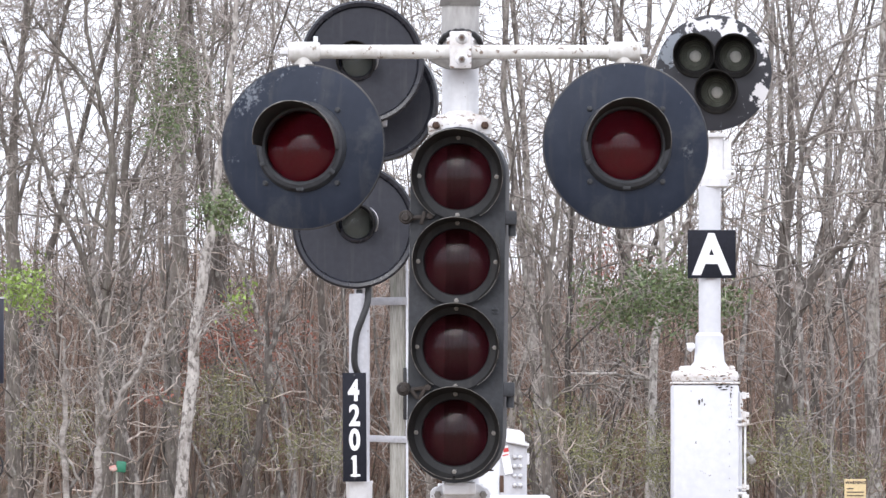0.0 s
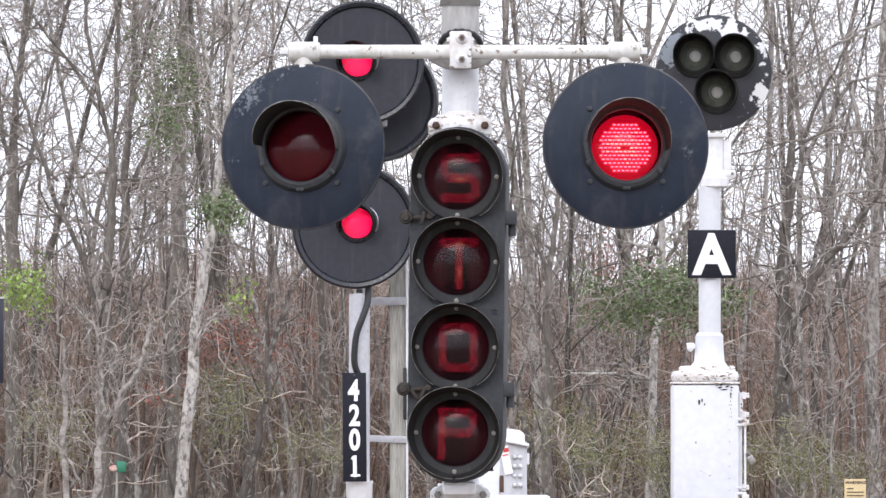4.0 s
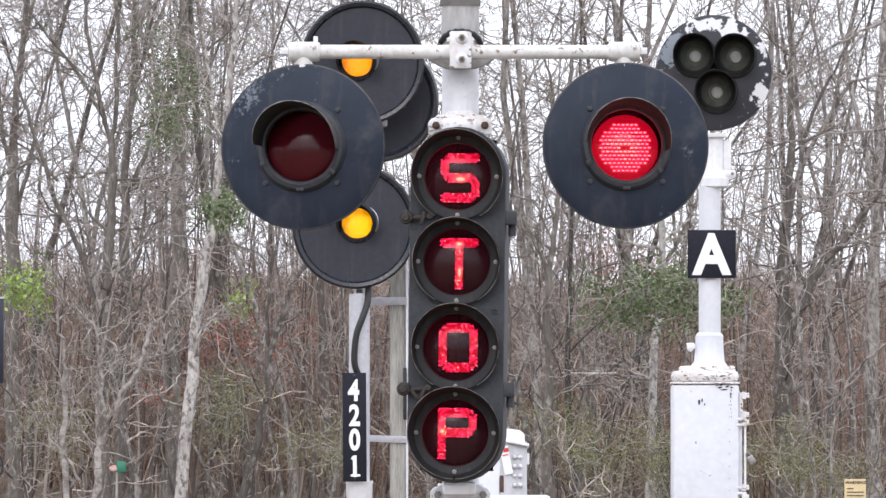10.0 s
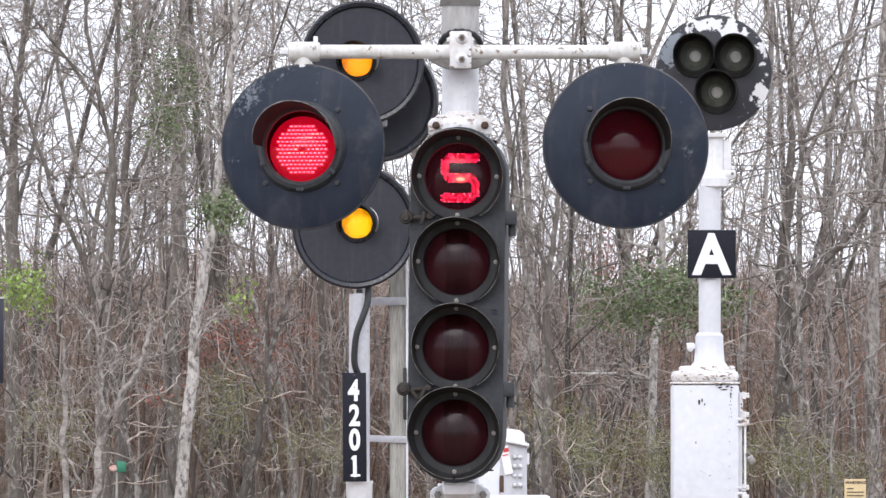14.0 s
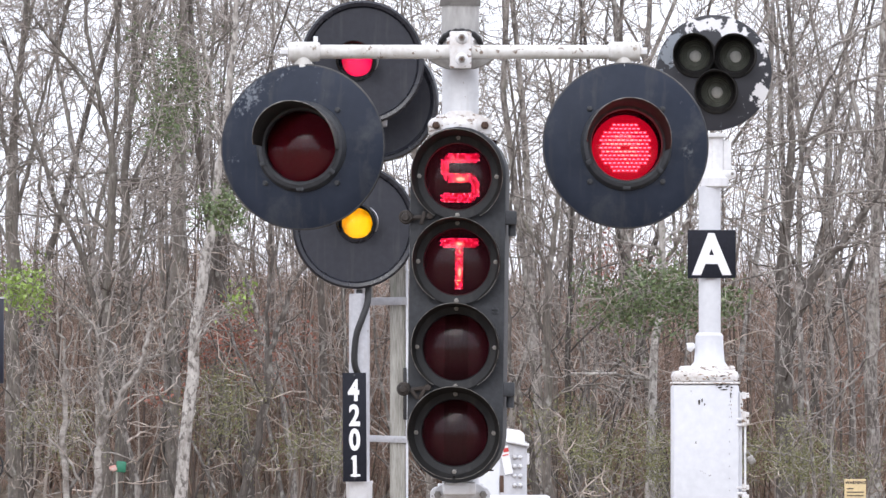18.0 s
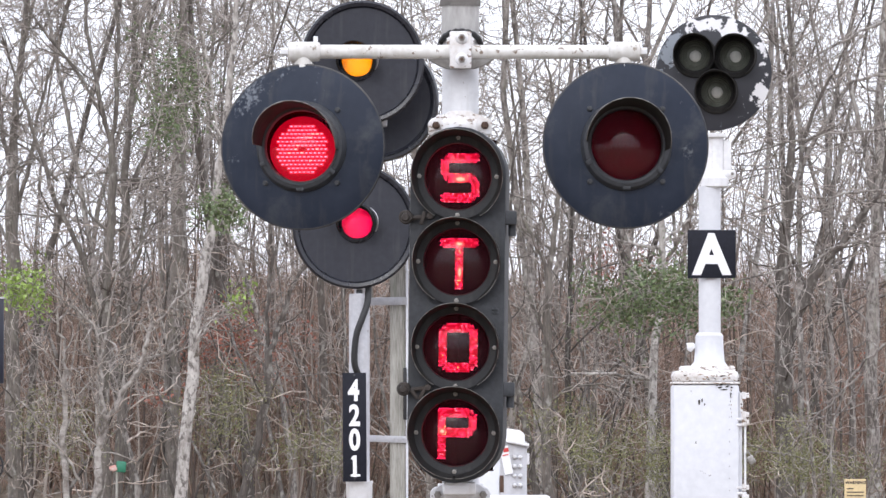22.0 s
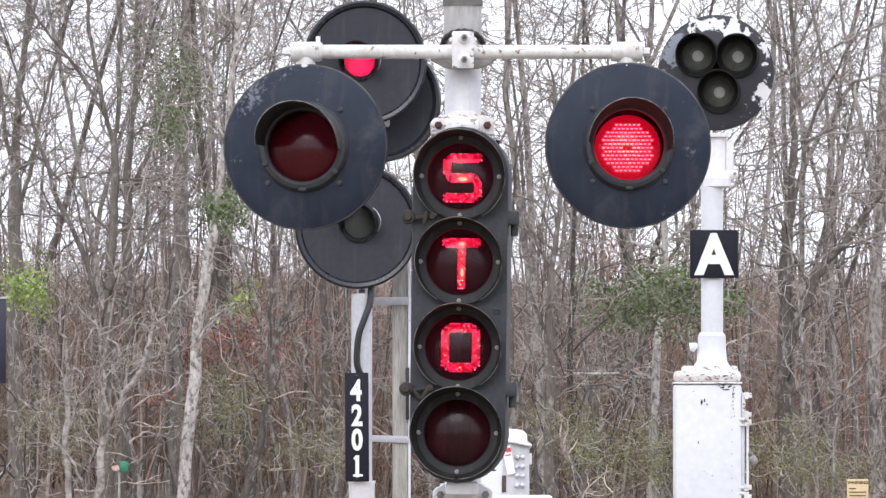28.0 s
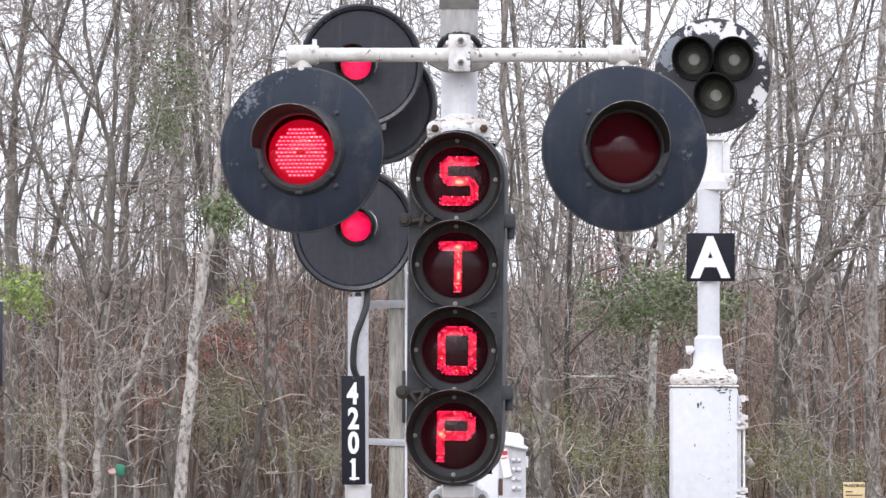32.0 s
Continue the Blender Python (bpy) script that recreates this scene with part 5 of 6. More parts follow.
def tree(name, seed, stems, bark, limb_from, limbs, twig_levels, label, category="tree", least=0.004, fork=None, group="trees of the wood", at=None, spread=(30, 75), limb_cap=0.022, curl=0.25):
    """A bare winter tree: tapered stems, limbs and several orders of twigs.
    stems: rows of (x, y, lean_x, lean_y, height, radius, wander)."""
    rng = np.random.default_rng(seed)
    ob = thing(name, at or Matrix(), label, category, group)
    trunk, limb, fine = [], [], []
    for x, y, lx, ly, h, r, wander in stems:
        p, q = branches(rng, np.array([[x, y, -0.15]]), unit_rows(np.array([[lx, ly, 1.0]])), np.array([h]), np.array([r]), np.array([r * 0.22]), 18, wander, 0.02)
        q = r * (0.2 + 0.8 * (1 - np.linspace(0, 1, 18)) ** 2.4)[None, :]
        q[:, 0] *= 1.25
        trunk.append((p, q, 10))
        if fork:
            for fz, fx, fy, fr in fork:
                i = min(int(fz / h * 17), 16)
                p2, q2 = branches(rng, p[:, i], unit_rows(np.array([[fx, fy, 1.0]])), np.array([(h - fz) * 0.9]), np.array([r * fr]), np.array([r * 0.12]), 16, wander * 1.2 + 0.05, 0.04)
                trunk.append((p2, q2, 8))
    for p, q, _ in list(trunk):
        s, w, ln, r = offshoots(rng, p, q, limbs, limb_from, 0.97, spread, 0.32, 0.32, 0.007)
        r = np.minimum(r, limb_cap)
        p1, q1 = branches(rng, s, w, ln, r, r * 0.35, 12, curl, 0.05)
        limb.append((p1, q1, 5))
    for p, q, _ in list(limb):
        cur = (p, q)
        for per, ratio in twig_levels:
            s, w, ln, r = offshoots(rng, cur[0], cur[1], per, 0.12, 1.0, (25, 65), ratio, 0.55, least)
            cur = branches(rng, s, w, ln, r, np.maximum(r * 0.4, least * 0.5), 7, curl * 1.3, 0.03)
            fine.append((cur[0], cur[1], 3))
    tubes("trunk", trunk + limb, bark, ob)
    tagged(tubes("crown", fine, TWIG, ob), kind="stuff")
    return ob


TALL = "tall bare winter tree with grey bark"
UNDER = "slender bare understory tree with many fine twigs"


def stand(x, y):
    return pose(x, y, land(x, y) - 0.05)


# single trees that stand out at the wood's edge
def grown(name, seed, at, stems, bark, label, limbs=7, reach=0.42, limb_cap=0.012, levels=((5, 0.5), (3, 0.5)), twig=None, least=0.0046, bare_below=2.4, knots=0.012):
    """A tree of a given habit. stems: rows of (x, z, x_end, z_end, bow, radius, radius_end) in the tree's own upright plane;
    a stem that reaches past five metres goes on into the crown."""
    rng = np.random.default_rng(seed)
    ob = thing(name, at, label, "tree", "trees of the wood")
    trunk, limb, fine = [], [], []
    n = 16
    t = np.linspace(0, 1, n)
    for x0, z0, x1, z1, bow, r0, r1 in stems:
        span = math.hypot(x1 - x0, z1 - z0)
        ux, uz = (x1 - x0) / span, (z1 - z0) / span
        arch = 4 * bow * t * (1 - t)
        sway = np.cumsum(rng.normal(0, knots * span ** 0.5 * 0.6, (n, 3)), axis=0)
        sway -= sway[:1] * (1 - t)[:, None] + sway[-1:] * t[:, None]
        p = np.stack((x0 + (x1 - x0) * t + arch * uz, np.zeros(n), z0 + (z1 - z0) * t - arch * ux), 1) + sway
        q = (r0 + (r1 - r0) * t) * (1 + rng.normal(0, 0.05, n))
        # both ends run on a little into the neighbouring stem
        p[0] -= np.array((ux, 0, uz)) * r0 * 1.4
        p[-1] += np.array((ux, 0, uz)) * r1 * 0.9
        q[-1] *= 0.92
        if z0 < 0:
            q[0] *= 1.2
        trunk.append((p[None], q[None], 10, 2 if z1 < bare_below else limbs))
        if z1 > 4.6:
            d = np.array([[ux * 0.6, rng.normal(0, 0.1), max(uz, 0.5)]])
            p2, q2 = branches(rng, p[-1:], unit_rows(d), np.array([rng.uniform(3.0, 5.5)]), np.array([r1]), np.array([r1 * 0.25]), 12, 0.08, 0.03)
            trunk.append((p2, q2, 7, limbs))
    for p, q, _, per in trunk:
        s, w, ln, r = offshoots(rng, p, q, per, 0.08, 1.0, (28, 72), reach, 0.45, 0.0065)
        r = np.minimum(r, limb_cap)
        p1, q1 = branches(rng, s, w, np.maximum(ln, 0.35), r, r * 0.4, 10, 0.2, 0.04)
        limb.append((p1, q1, 5))
        cur = (p1, q1)
        for k, ratio in levels:
            s, w, ln, r = offshoots(rng, cur[0], cur[1], k, 0.12, 1.0, (25, 65), ratio, 0.6, least)
            cur = branches(rng, s, w, ln, r, np.maximum(r * 0.45, least * 0.55), 7, 0.24, 0.03)
            fine.append((cur[0], cur[1], 3))
    tubes("trunk", [(p, q, k) for p, q, k, _ in trunk] + limb, bark, ob)
    tagged(tubes("crown", fine, twig or TWIG, ob), kind="stuff")
    return ob


grown("tree", 601, stand(-3.00, 56.0), [
    (0.00, -0.15, 0.03, 2.25, 0.015, 0.0549, 0.0425), (0.03, 2.25, 0.07, 3.75, -0.010, 0.0425, 0.0350), (0.07, 3.75, -0.17, 5.36, -0.050, 0.0225, 0.0150), (0.07, 3.75, 0.07, 5.36, 0.050, 0.0225, 0.0125),
    (-0.04, 4.08, -0.76, 5.16, 0.000, 0.0175, 0.0100), (0.00, 1.85, -0.22, 2.86, 0.020, 0.0275, 0.0250), (-0.22, 2.86, -0.71, 4.15, -0.040, 0.0250, 0.0150), (-0.42, 3.46, -1.01, 3.98, 0.025, 0.0125, 0.0075),
    (-0.71, 4.15, -0.96, 4.95, 0.000, 0.0125, 0.0075), (0.07, 2.15, 0.32, 2.83, 0.000, 0.0225, 0.0175), (0.32, 2.83, 0.39, 3.40, 0.000, 0.0150, 0.0100)], BARK_MID, "grey tree with several spreading stems from low down", limbs=8, reach=0.6, limb_cap=0.013)
grown("tree", 602, stand(-2.94, 57.0), [
    (0.00, -0.15, 0.07, 3.05, 0.000, 0.0508, 0.0458), (0.07, 3.05, 0.17, 4.48, -0.015, 0.0381, 0.0280), (0.17, 4.48, 0.16, 5.40, 0.000, 0.0254, 0.0178), (0.12, 3.41, 0.46, 4.25, 0.041, 0.0229, 0.0178),
    (0.46, 4.25, 0.99, 4.78, -0.031, 0.0178, 0.0102), (0.18, 3.46, 0.48, 3.33, -0.020, 0.0178, 0.0127), (0.16, 4.33, 0.43, 5.29, 0.025, 0.0178, 0.0102)], BARK_MID, "brown-grey tree trunk with rising bare limbs", limbs=8, reach=0.6, limb_cap=0.013)
grown("tree", 603, stand(-2.59, 60.0), [
    (0.00, -0.15, 0.04, 2.19, 0.000, 0.0803, 0.0749), (0.04, 2.19, 0.10, 3.85, 0.016, 0.0803, 0.0696), (0.10, 3.85, 0.14, 5.62, 0.000, 0.0589, 0.0428), (0.06, 3.79, -0.16, 4.54, -0.016, 0.0214, 0.0134),
    (0.12, 4.17, 0.54, 4.97, 0.027, 0.0214, 0.0107), (0.09, 3.42, -0.20, 3.58, 0.027, 0.0214, 0.0134)], BARK_MID, "stout grey lichened trunk with creeper on it", limbs=5)
grown("tree", 604, stand(-4.24, 62.0), [
    (0.00, -0.15, 0.03, 3.45, 0.000, 0.0774, 0.0664), (0.03, 3.45, 0.11, 4.72, 0.000, 0.0442, 0.0304), (0.03, 3.45, -0.15, 4.61, 0.000, 0.0276, 0.0166), (0.11, 4.72, 0.32, 5.61, 0.000, 0.0221, 0.0138),
    (0.04, 2.95, 0.45, 4.72, -0.044, 0.0221, 0.0138), (0.45, 4.72, 0.62, 5.55, 0.000, 0.0138, 0.0083)], BARK_MID, "stout grey trunk that forks into rising stems")
grown("tree", 605, stand(-2.23, 52.0), [
    (0.00, -0.15, 0.18, 1.77, 0.000, 0.0603, 0.0487), (0.18, 1.77, 0.31, 2.88, -0.009, 0.0487, 0.0417), (0.31, 2.88, 0.45, 3.81, 0.000, 0.0394, 0.0301), (0.45, 3.81, 0.54, 5.25, 0.000, 0.0278, 0.0209),
    (0.41, 3.53, 0.26, 4.60, 0.000, 0.0139, 0.0093)], BARK_PALE, "pale lichen-spotted leaning trunk with bare branches", limbs=5, knots=0.008)
grown("tree", 606, stand(-2.78, 50.0), [
    (0.00, -0.15, 0.06, 1.23, 0.000, 0.0312, 0.0290), (0.06, 1.23, 0.12, 1.47, 0.000, 0.0268, 0.0245), (0.12, 1.47, 0.40, 1.95, 0.018, 0.0223, 0.0178), (0.40, 1.95, 0.48, 2.23, 0.000, 0.0178, 0.0156),
    (0.48, 2.23, 0.81, 2.52, -0.018, 0.0134, 0.0067), (0.00, -0.15, -0.19, 1.85, -0.027, 0.0312, 0.0201), (-0.19, 1.85, -0.27, 2.30, 0.000, 0.0156, 0.0089), (0.12, 1.47, 0.08, 1.94, -0.013, 0.0156, 0.0134),
    (0.08, 1.94, 0.02, 2.22, 0.000, 0.0111, 0.0111), (0.02, 2.22, -0.39, 2.53, 0.022, 0.0111, 0.0067), (-0.09, 1.00, -0.60, 1.69, 0.045, 0.0111, 0.0067), (0.40, 1.95, 0.67, 2.07, 0.009, 0.0111, 0.0067)], DEAD_BARK, "bleached dead sapling with forked crooked boughs", limbs=5, reach=0.55, limb_cap=0.008, twig=EDGE_TWIG, bare_below=0.5, knots=0.026, levels=((4, 0.45), (2, 0.5)), least=0.0034)
grown("tree", 607, stand(-1.76, 53.0), [
    (0.00, -0.15, 0.08, 0.75, 0.000, 0.0425, 0.0402), (0.08, 0.75, 0.30, 1.87, 0.028, 0.0378, 0.0307), (0.30, 1.87, 0.51, 2.52, -0.014, 0.0284, 0.0189), (0.51, 2.52, 0.70, 2.88, 0.000, 0.0165, 0.0118),
    (0.29, 1.79, 0.31, 3.02, 0.000, 0.0189, 0.0118)], BARK_DARK, "dark leaning trunk with a few crooked limbs", limbs=4, reach=0.5, bare_below=1.5, knots=0.02)
grown("tree", 608, stand(0.94, 55.0), [
    (0.00, -0.15, -0.03, 2.60, 0.000, 0.0491, 0.0368), (-0.03, 2.60, -0.25, 3.09, 0.000, 0.0172, 0.0123), (-0.03, 2.60, 0.05, 3.73, 0.015, 0.0270, 0.0172), (-0.03, 2.01, -0.23, 2.50, 0.000, 0.0172, 0.0123),
    (0.05, 3.73, -0.07, 4.56, 0.000, 0.0147, 0.0098), (0.05, 3.73, 0.22, 4.66, 0.000, 0.0147, 0.0098)], BARK_MID, "brown-grey trunk with forked crooked limbs", limbs=6, reach=0.6, limb_cap=0.013)
grown("tree", 609, stand(0.87, 54.0), [
    (0.00, -0.15, -0.18, 1.32, 0.039, 0.0385, 0.0313), (-0.18, 1.32, -0.29, 1.73, 0.000, 0.0289, 0.0217), (-0.29, 1.73, -0.31, 2.84, -0.014, 0.0193, 0.0144), (-0.31, 2.84, -0.22, 3.95, 0.000, 0.0144, 0.0096)], BARK_DARK, "dark trunk that curves up from a leaning foot", limbs=4)
grown("tree", 610, stand(1.75, 54.0), [
    (0.00, -0.15, 0.06, 2.02, 0.000, 0.0433, 0.0385), (0.06, 2.02, 0.12, 2.88, 0.000, 0.0361, 0.0313), (0.12, 2.88, 0.15, 3.94, 0.000, 0.0289, 0.0193), (0.11, 2.79, -0.28, 2.88, -0.024, 0.0193, 0.0096),
    (0.12, 2.83, 0.39, 3.08, 0.000, 0.0144, 0.0096), (0.02, 1.67, -0.66, 1.71, 0.019, 0.0144, 0.0096)], BARK_PALE, "dead trunk with bark peeling to pale wood", limbs=4, bare_below=1.0)
grown("tree", 611, stand(3.00, 56.0), [
    (0.00, -0.15, 0.02, 2.20, 0.000, 0.0849, 0.0799), (0.02, 2.20, 0.03, 3.00, 0.000, 0.0599, 0.0499), (0.03, 3.00, 0.07, 4.70, 0.025, 0.0400, 0.0200), (0.06, 2.10, 0.26, 2.52, 0.015, 0.0549, 0.0499),
    (0.26, 2.52, 0.53, 2.83, -0.020, 0.0450, 0.0375), (0.53, 2.83, 0.87, 3.30, 0.000, 0.0325, 0.0225), (0.87, 3.30, 1.07, 4.25, 0.000, 0.0200, 0.0125), (0.03, 2.90, 0.27, 4.00, 0.000, 0.0225, 0.0150),
    (0.27, 4.00, 0.72, 4.85, 0.000, 0.0150, 0.0075)], BARK_DARK, "dark tree with a low heavy fork", limbs=6, bare_below=2.6)
grown("tree", 612, stand(4.07, 60.0), [
    (0.00, -0.15, -0.01, 2.53, 0.000, 0.0696, 0.0642), (-0.01, 2.53, 0.06, 4.13, 0.000, 0.0589, 0.0482), (0.06, 4.13, 0.14, 5.53, 0.000, 0.0428, 0.0268), (0.02, 2.95, -0.21, 4.40, 0.032, 0.0321, 0.0214),
    (-0.21, 4.40, -0.35, 5.37, 0.000, 0.0187, 0.0107)], BARK_GREY, "stout grey tree trunk with few limbs", limbs=6)
grown("tree", 613, stand(3.85, 63.0), [
    (0.00, -0.15, -0.01, 3.08, 0.000, 0.0506, 0.0393), (-0.01, 3.08, -0.11, 4.77, 0.028, 0.0281, 0.0140), (-0.01, 2.97, 0.20, 4.21, -0.017, 0.0225, 0.0140), (-0.28, 3.65, 0.20, 4.50, -0.017, 0.0253, 0.0197),
    (-0.28, -0.15, -0.28, 3.65, 0.000, 0.0337, 0.0281), (-0.28, 3.65, -0.37, 5.00, 0.000, 0.0253, 0.0140)], BARK_GREY, "two straight grey trunks from one foot", limbs=6)
grown("tree", 614, stand(3.79, 51.5), [
    (0.00, -0.15, 0.00, 5.24, 0.000, 0.0551, 0.0367), (0.00, 3.77, -1.43, 3.51, -0.028, 0.0115, 0.0069), (0.00, 3.26, -1.49, 3.00, 0.028, 0.0115, 0.0069), (0.00, 4.69, -1.13, 4.04, 0.046, 0.0115, 0.0069),
    (0.00, 4.20, -0.51, 4.10, 0.018, 0.0184, 0.0115), (0.00, 2.96, -0.56, 2.78, -0.014, 0.0138, 0.0115), (-0.56, 2.78, -1.52, 2.47, -0.037, 0.0115, 0.0069), (0.00, 2.07, -0.37, 1.84, 0.018, 0.0161, 0.0115),
    (-0.37, 1.84, -0.64, 0.83, 0.055, 0.0115, 0.0069), (-0.37, 1.79, -0.96, 1.15, 0.018, 0.0092, 0.0069)], BARK_GREY, "grey tree with long pale drooping side boughs", limbs=4, reach=0.24, limb_cap=0.006, bare_below=0.4, knots=0.02, least=0.0036)

for seed, x, y, lean, h, r, bark, wander, fork, low_at, limbs in (
        (20, 0.953, 60.0, -0.03, 14.0, 0.0573, BARK_GREY, 0.04, [(3.0, -0.3, 0.1, 0.6)], 0.12, 20),
        (21, 1.76, 72.0, 0.02, 16.0, 0.0642, BARK_GREY, 0.07, [(3.4, -0.3, 0.1, 0.6)], 0.2, 16),
        (23, -2.794, 60.0, -0.16, 12.0, 0.0439, BARK_GREY, 0.04, None, 0.15, 18)):
    tree("tree", seed, [(0, 0, lean, 0.0, h, r, wander)], bark, low_at, limbs, [(5, 0.55), (4, 0.55), (2, 0.5)], TALL, fork=fork, at=stand(x, y), least=0.0050)

# slim straight trunks among the undergrowth
POLE = "slim straight bare trunk with few low limbs"
POLES = [
    tree("tree", 61, [(0, 0, 0.01, 0.0, 15, 0.047, 0.055)], BARK_DARK, 0.17, 12, [(5, 0.5), (3, 0.5)], POLE, least=0.0056, at=stand(-1.05, 60.5), limb_cap=0.012),
    tree("tree", 62, [(0, 0, -0.02, 0.0, 14, 0.040, 0.065)], BARK_GREY, 0.15, 12, [(5, 0.5), (3, 0.5)], POLE, least=0.0056, at=stand(2.15, 62.0), fork=[(4.2, 0.25, 0.1, 0.55)], limb_cap=0.012),
    tree("tree", 63, [(0, 0, 0.03, 0.0, 13, 0.036, 0.07)], BARK_DARK, 0.15, 12, [(5, 0.5), (3, 0.5)], POLE, least=0.0056, at=stand(3.35, 64.0), limb_cap=0.012),
]

# kinds that repeat through the wood
KINDS = [
    tree("tree", 31, [(0, 0, 0.02, 0.0, 17, 0.044, 0.13)], BARK_MID, 0.10, 26, [(5, 0.5), (4, 0.5)], TALL, fork=[(5.0, 0.3, 0.2, 0.5)], least=0.0072, at=stand(-6.5, 84)),
    tree("tree", 32, [(0, 0, -0.03, 0.02, 16, 0.040, 0.14)], BARK_DARK, 0.10, 26, [(5, 0.5), (4, 0.5)], TALL, fork=[(3.6, -0.35, 0.1, 0.6)], least=0.0072, at=stand(2.4, 88)),
    tree("tree", 33, [(0, 0, 0.0, -0.02, 18, 0.050, 0.12)], BARK_MID, 0.10, 26, [(5, 0.5), (4, 0.5)], TALL, least=0.0072, at=stand(5.4, 92)),
    tree("tree", 34, [(0, 0, 0.08, 0.0, 9, 0.06, 0.05), (0.2, 0.1, -0.14, 0.1, 8, 0.05, 0.05)], BARK_MID, 0.08, 16, [(5, 0.5), (4, 0.5)], UNDER, least=0.0062, limb_cap=0.016, at=stand(-2.6, 70)),
    tree("tree", 35, [(0, 0, -0.1, 0.0, 8, 0.05, 0.06), (0.15, 0, 0.2, 0.0, 7, 0.045, 0.06), (0, 0.2, 0.02, 0.2, 7, 0.04, 0.06)], BARK_MID, 0.08, 12, [(5, 0.5), (4, 0.5)], UNDER, least=0.0062, limb_cap=0.016, at=stand(1.2, 66)),
    tree("tree", 36, [(0, 0, 0.05, 0.0, 10, 0.07, 0.04)], BARK_DARK, 0.08, 26, [(5, 0.5), (4, 0.5)], UNDER, least=0.0062, limb_cap=0.016, at=stand(4.1, 76)),
]
WHIP = "thin grey sapling with long arching side shoots"
WHIPS = [
    tree("sapling", 41, [(0, 0, 0.10, 0.0, 6.5, 0.022, 0.08)], BARK_GREY, 0.10, 20, [(5, 0.42), (3, 0.5)], WHIP, least=0.0036, at=stand(-2.9, 53), spread=(45, 85), limb_cap=0.009, group="saplings"),
    tree("sapling", 42, [(0, 0, -0.14, 0.0, 6.0, 0.022, 0.07), (0.1, 0, 0.25, 0.0, 5.0, 0.016, 0.09)], BARK_GREY, 0.10, 13, [(5, 0.42), (3, 0.5)], WHIP, least=0.0036, at=stand(3.1, 52), spread=(45, 85), limb_cap=0.009, group="saplings"),
]
rng = random.Random(5)
for i, (x, y) in enumerate(((-3.4, 57), (-1.1, 57), (1.25, 59), (2.35, 58), (-0.4, 58), (3.75, 58))):
    copy_thing(WHIPS[i % 2], stand(x, y) @ pose(0, 0, 0, 0, 0, i * 77 % 360) @ Matrix.Scale(0.85 + 0.05 * (i % 5), 4))
spots = []
# (depth from, depth to, how many in view, kinds to choose from, size range)
for y0, y1, count, kinds, lo, hi in ((54, 72, 7, (3, 4, 5), 0.6, 0.95), (70, 95, 7, (3, 4, 5, 1), 0.7, 1.1), (78, 120, 7, (0, 1, 2, 5), 0.75, 1.1), (110, 160, 9, (0, 1, 2), 0.75, 1.15)):
    for i in range(count):
        y = rng.uniform(y0, y1)
        half = 0.078 * y + 1.0
        x = -half + 2 * half * (i + rng.random()) / count
        spots.append((x, y, rng.choice(kinds), rng.uniform(lo, hi)))
spots += [(-5.2, 73, 5, 0.9), (-2.2, 71, 4, 0.9)]
for i in range(13):
    y = rng.uniform(58.5, 68.0)
    x = 0.074 * y * (-1 + 2 * (i + 0.15 + 0.7 * rng.random()) / 13)
    copy_thing(POLES[i % 3], stand(x, y) @ pose(0, 0, 0, 0, 0, rng.uniform(0, 360)) @ Matrix.Scale(rng.uniform(0.7, 1.15), 4))
# the wood goes on to both sides of the view
for i in range(36):
    y = rng.uniform(50, 120)
    x = rng.choice((-1, 1)) * rng.uniform(0.09 * y + 2, 0.09 * y + 26)
    spots.append((x, y, rng.choice((0, 1, 2, 3, 5)), rng.uniform(0.7, 1.1)))
for x, y, k, s in [c for c in spots if not (0.050 < c[0] / c[1] < 0.074 and c[1] < 115)]:
    copy_thing(KINDS[k], stand(x, y) @ pose(0, 0, 0, 0, 0, rng.uniform(0, 360)) @ Matrix.Scale(s, 4))


def thicket(name, seed, wide, deep, shoots, height, label, at, material=TWIG_BROWN, least=0.0034, group="undergrowth"):
    """Dense bare undergrowth over a patch of ground."""
    rng = np.random.default_rng(seed)
    start = np.stack((rng.uniform(-wide / 2, wide / 2, shoots), rng.uniform(-deep / 2, deep / 2, shoots), np.full(shoots, -0.1)), 1)
    way = unit_rows(np.stack((rng.normal(0, 0.35, shoots), rng.normal(0, 0.35, shoots), np.ones(shoots)), 1))
    ln = height * rng.uniform(0.35, 1.0, shoots) ** 1.0
    r = rng.uniform(0.004, 0.011, shoots)
    p, q = branches(rng, start, way, ln, r, r * 0.35, 10, 0.11, 0.03)
    s, w, ln2, r2 = offshoots(rng, p, q, 7, 0.15, 1.0, (30, 75), 0.38, 0.6, least)
    p2, q2 = branches(rng, s, w, ln2, r2, np.maximum(r2 * 0.4, least * 0.6), 6, 0.14, 0.03)
    s, w, ln3, r3 = offshoots(rng, p2, q2, 4, 0.2, 1.0, (30, 75), 0.5, 0.6, least * 0.85)
    p3, q3 = branches(rng, s, w, ln3, r3, r3 * 0.6, 4, 0.25, 0.0)
    return tagged(tubes(name, [(p, q, 5), (p2, q2, 3), (p3, q3, 3)], material, at=at), label, "undergrowth", group, "stuff")


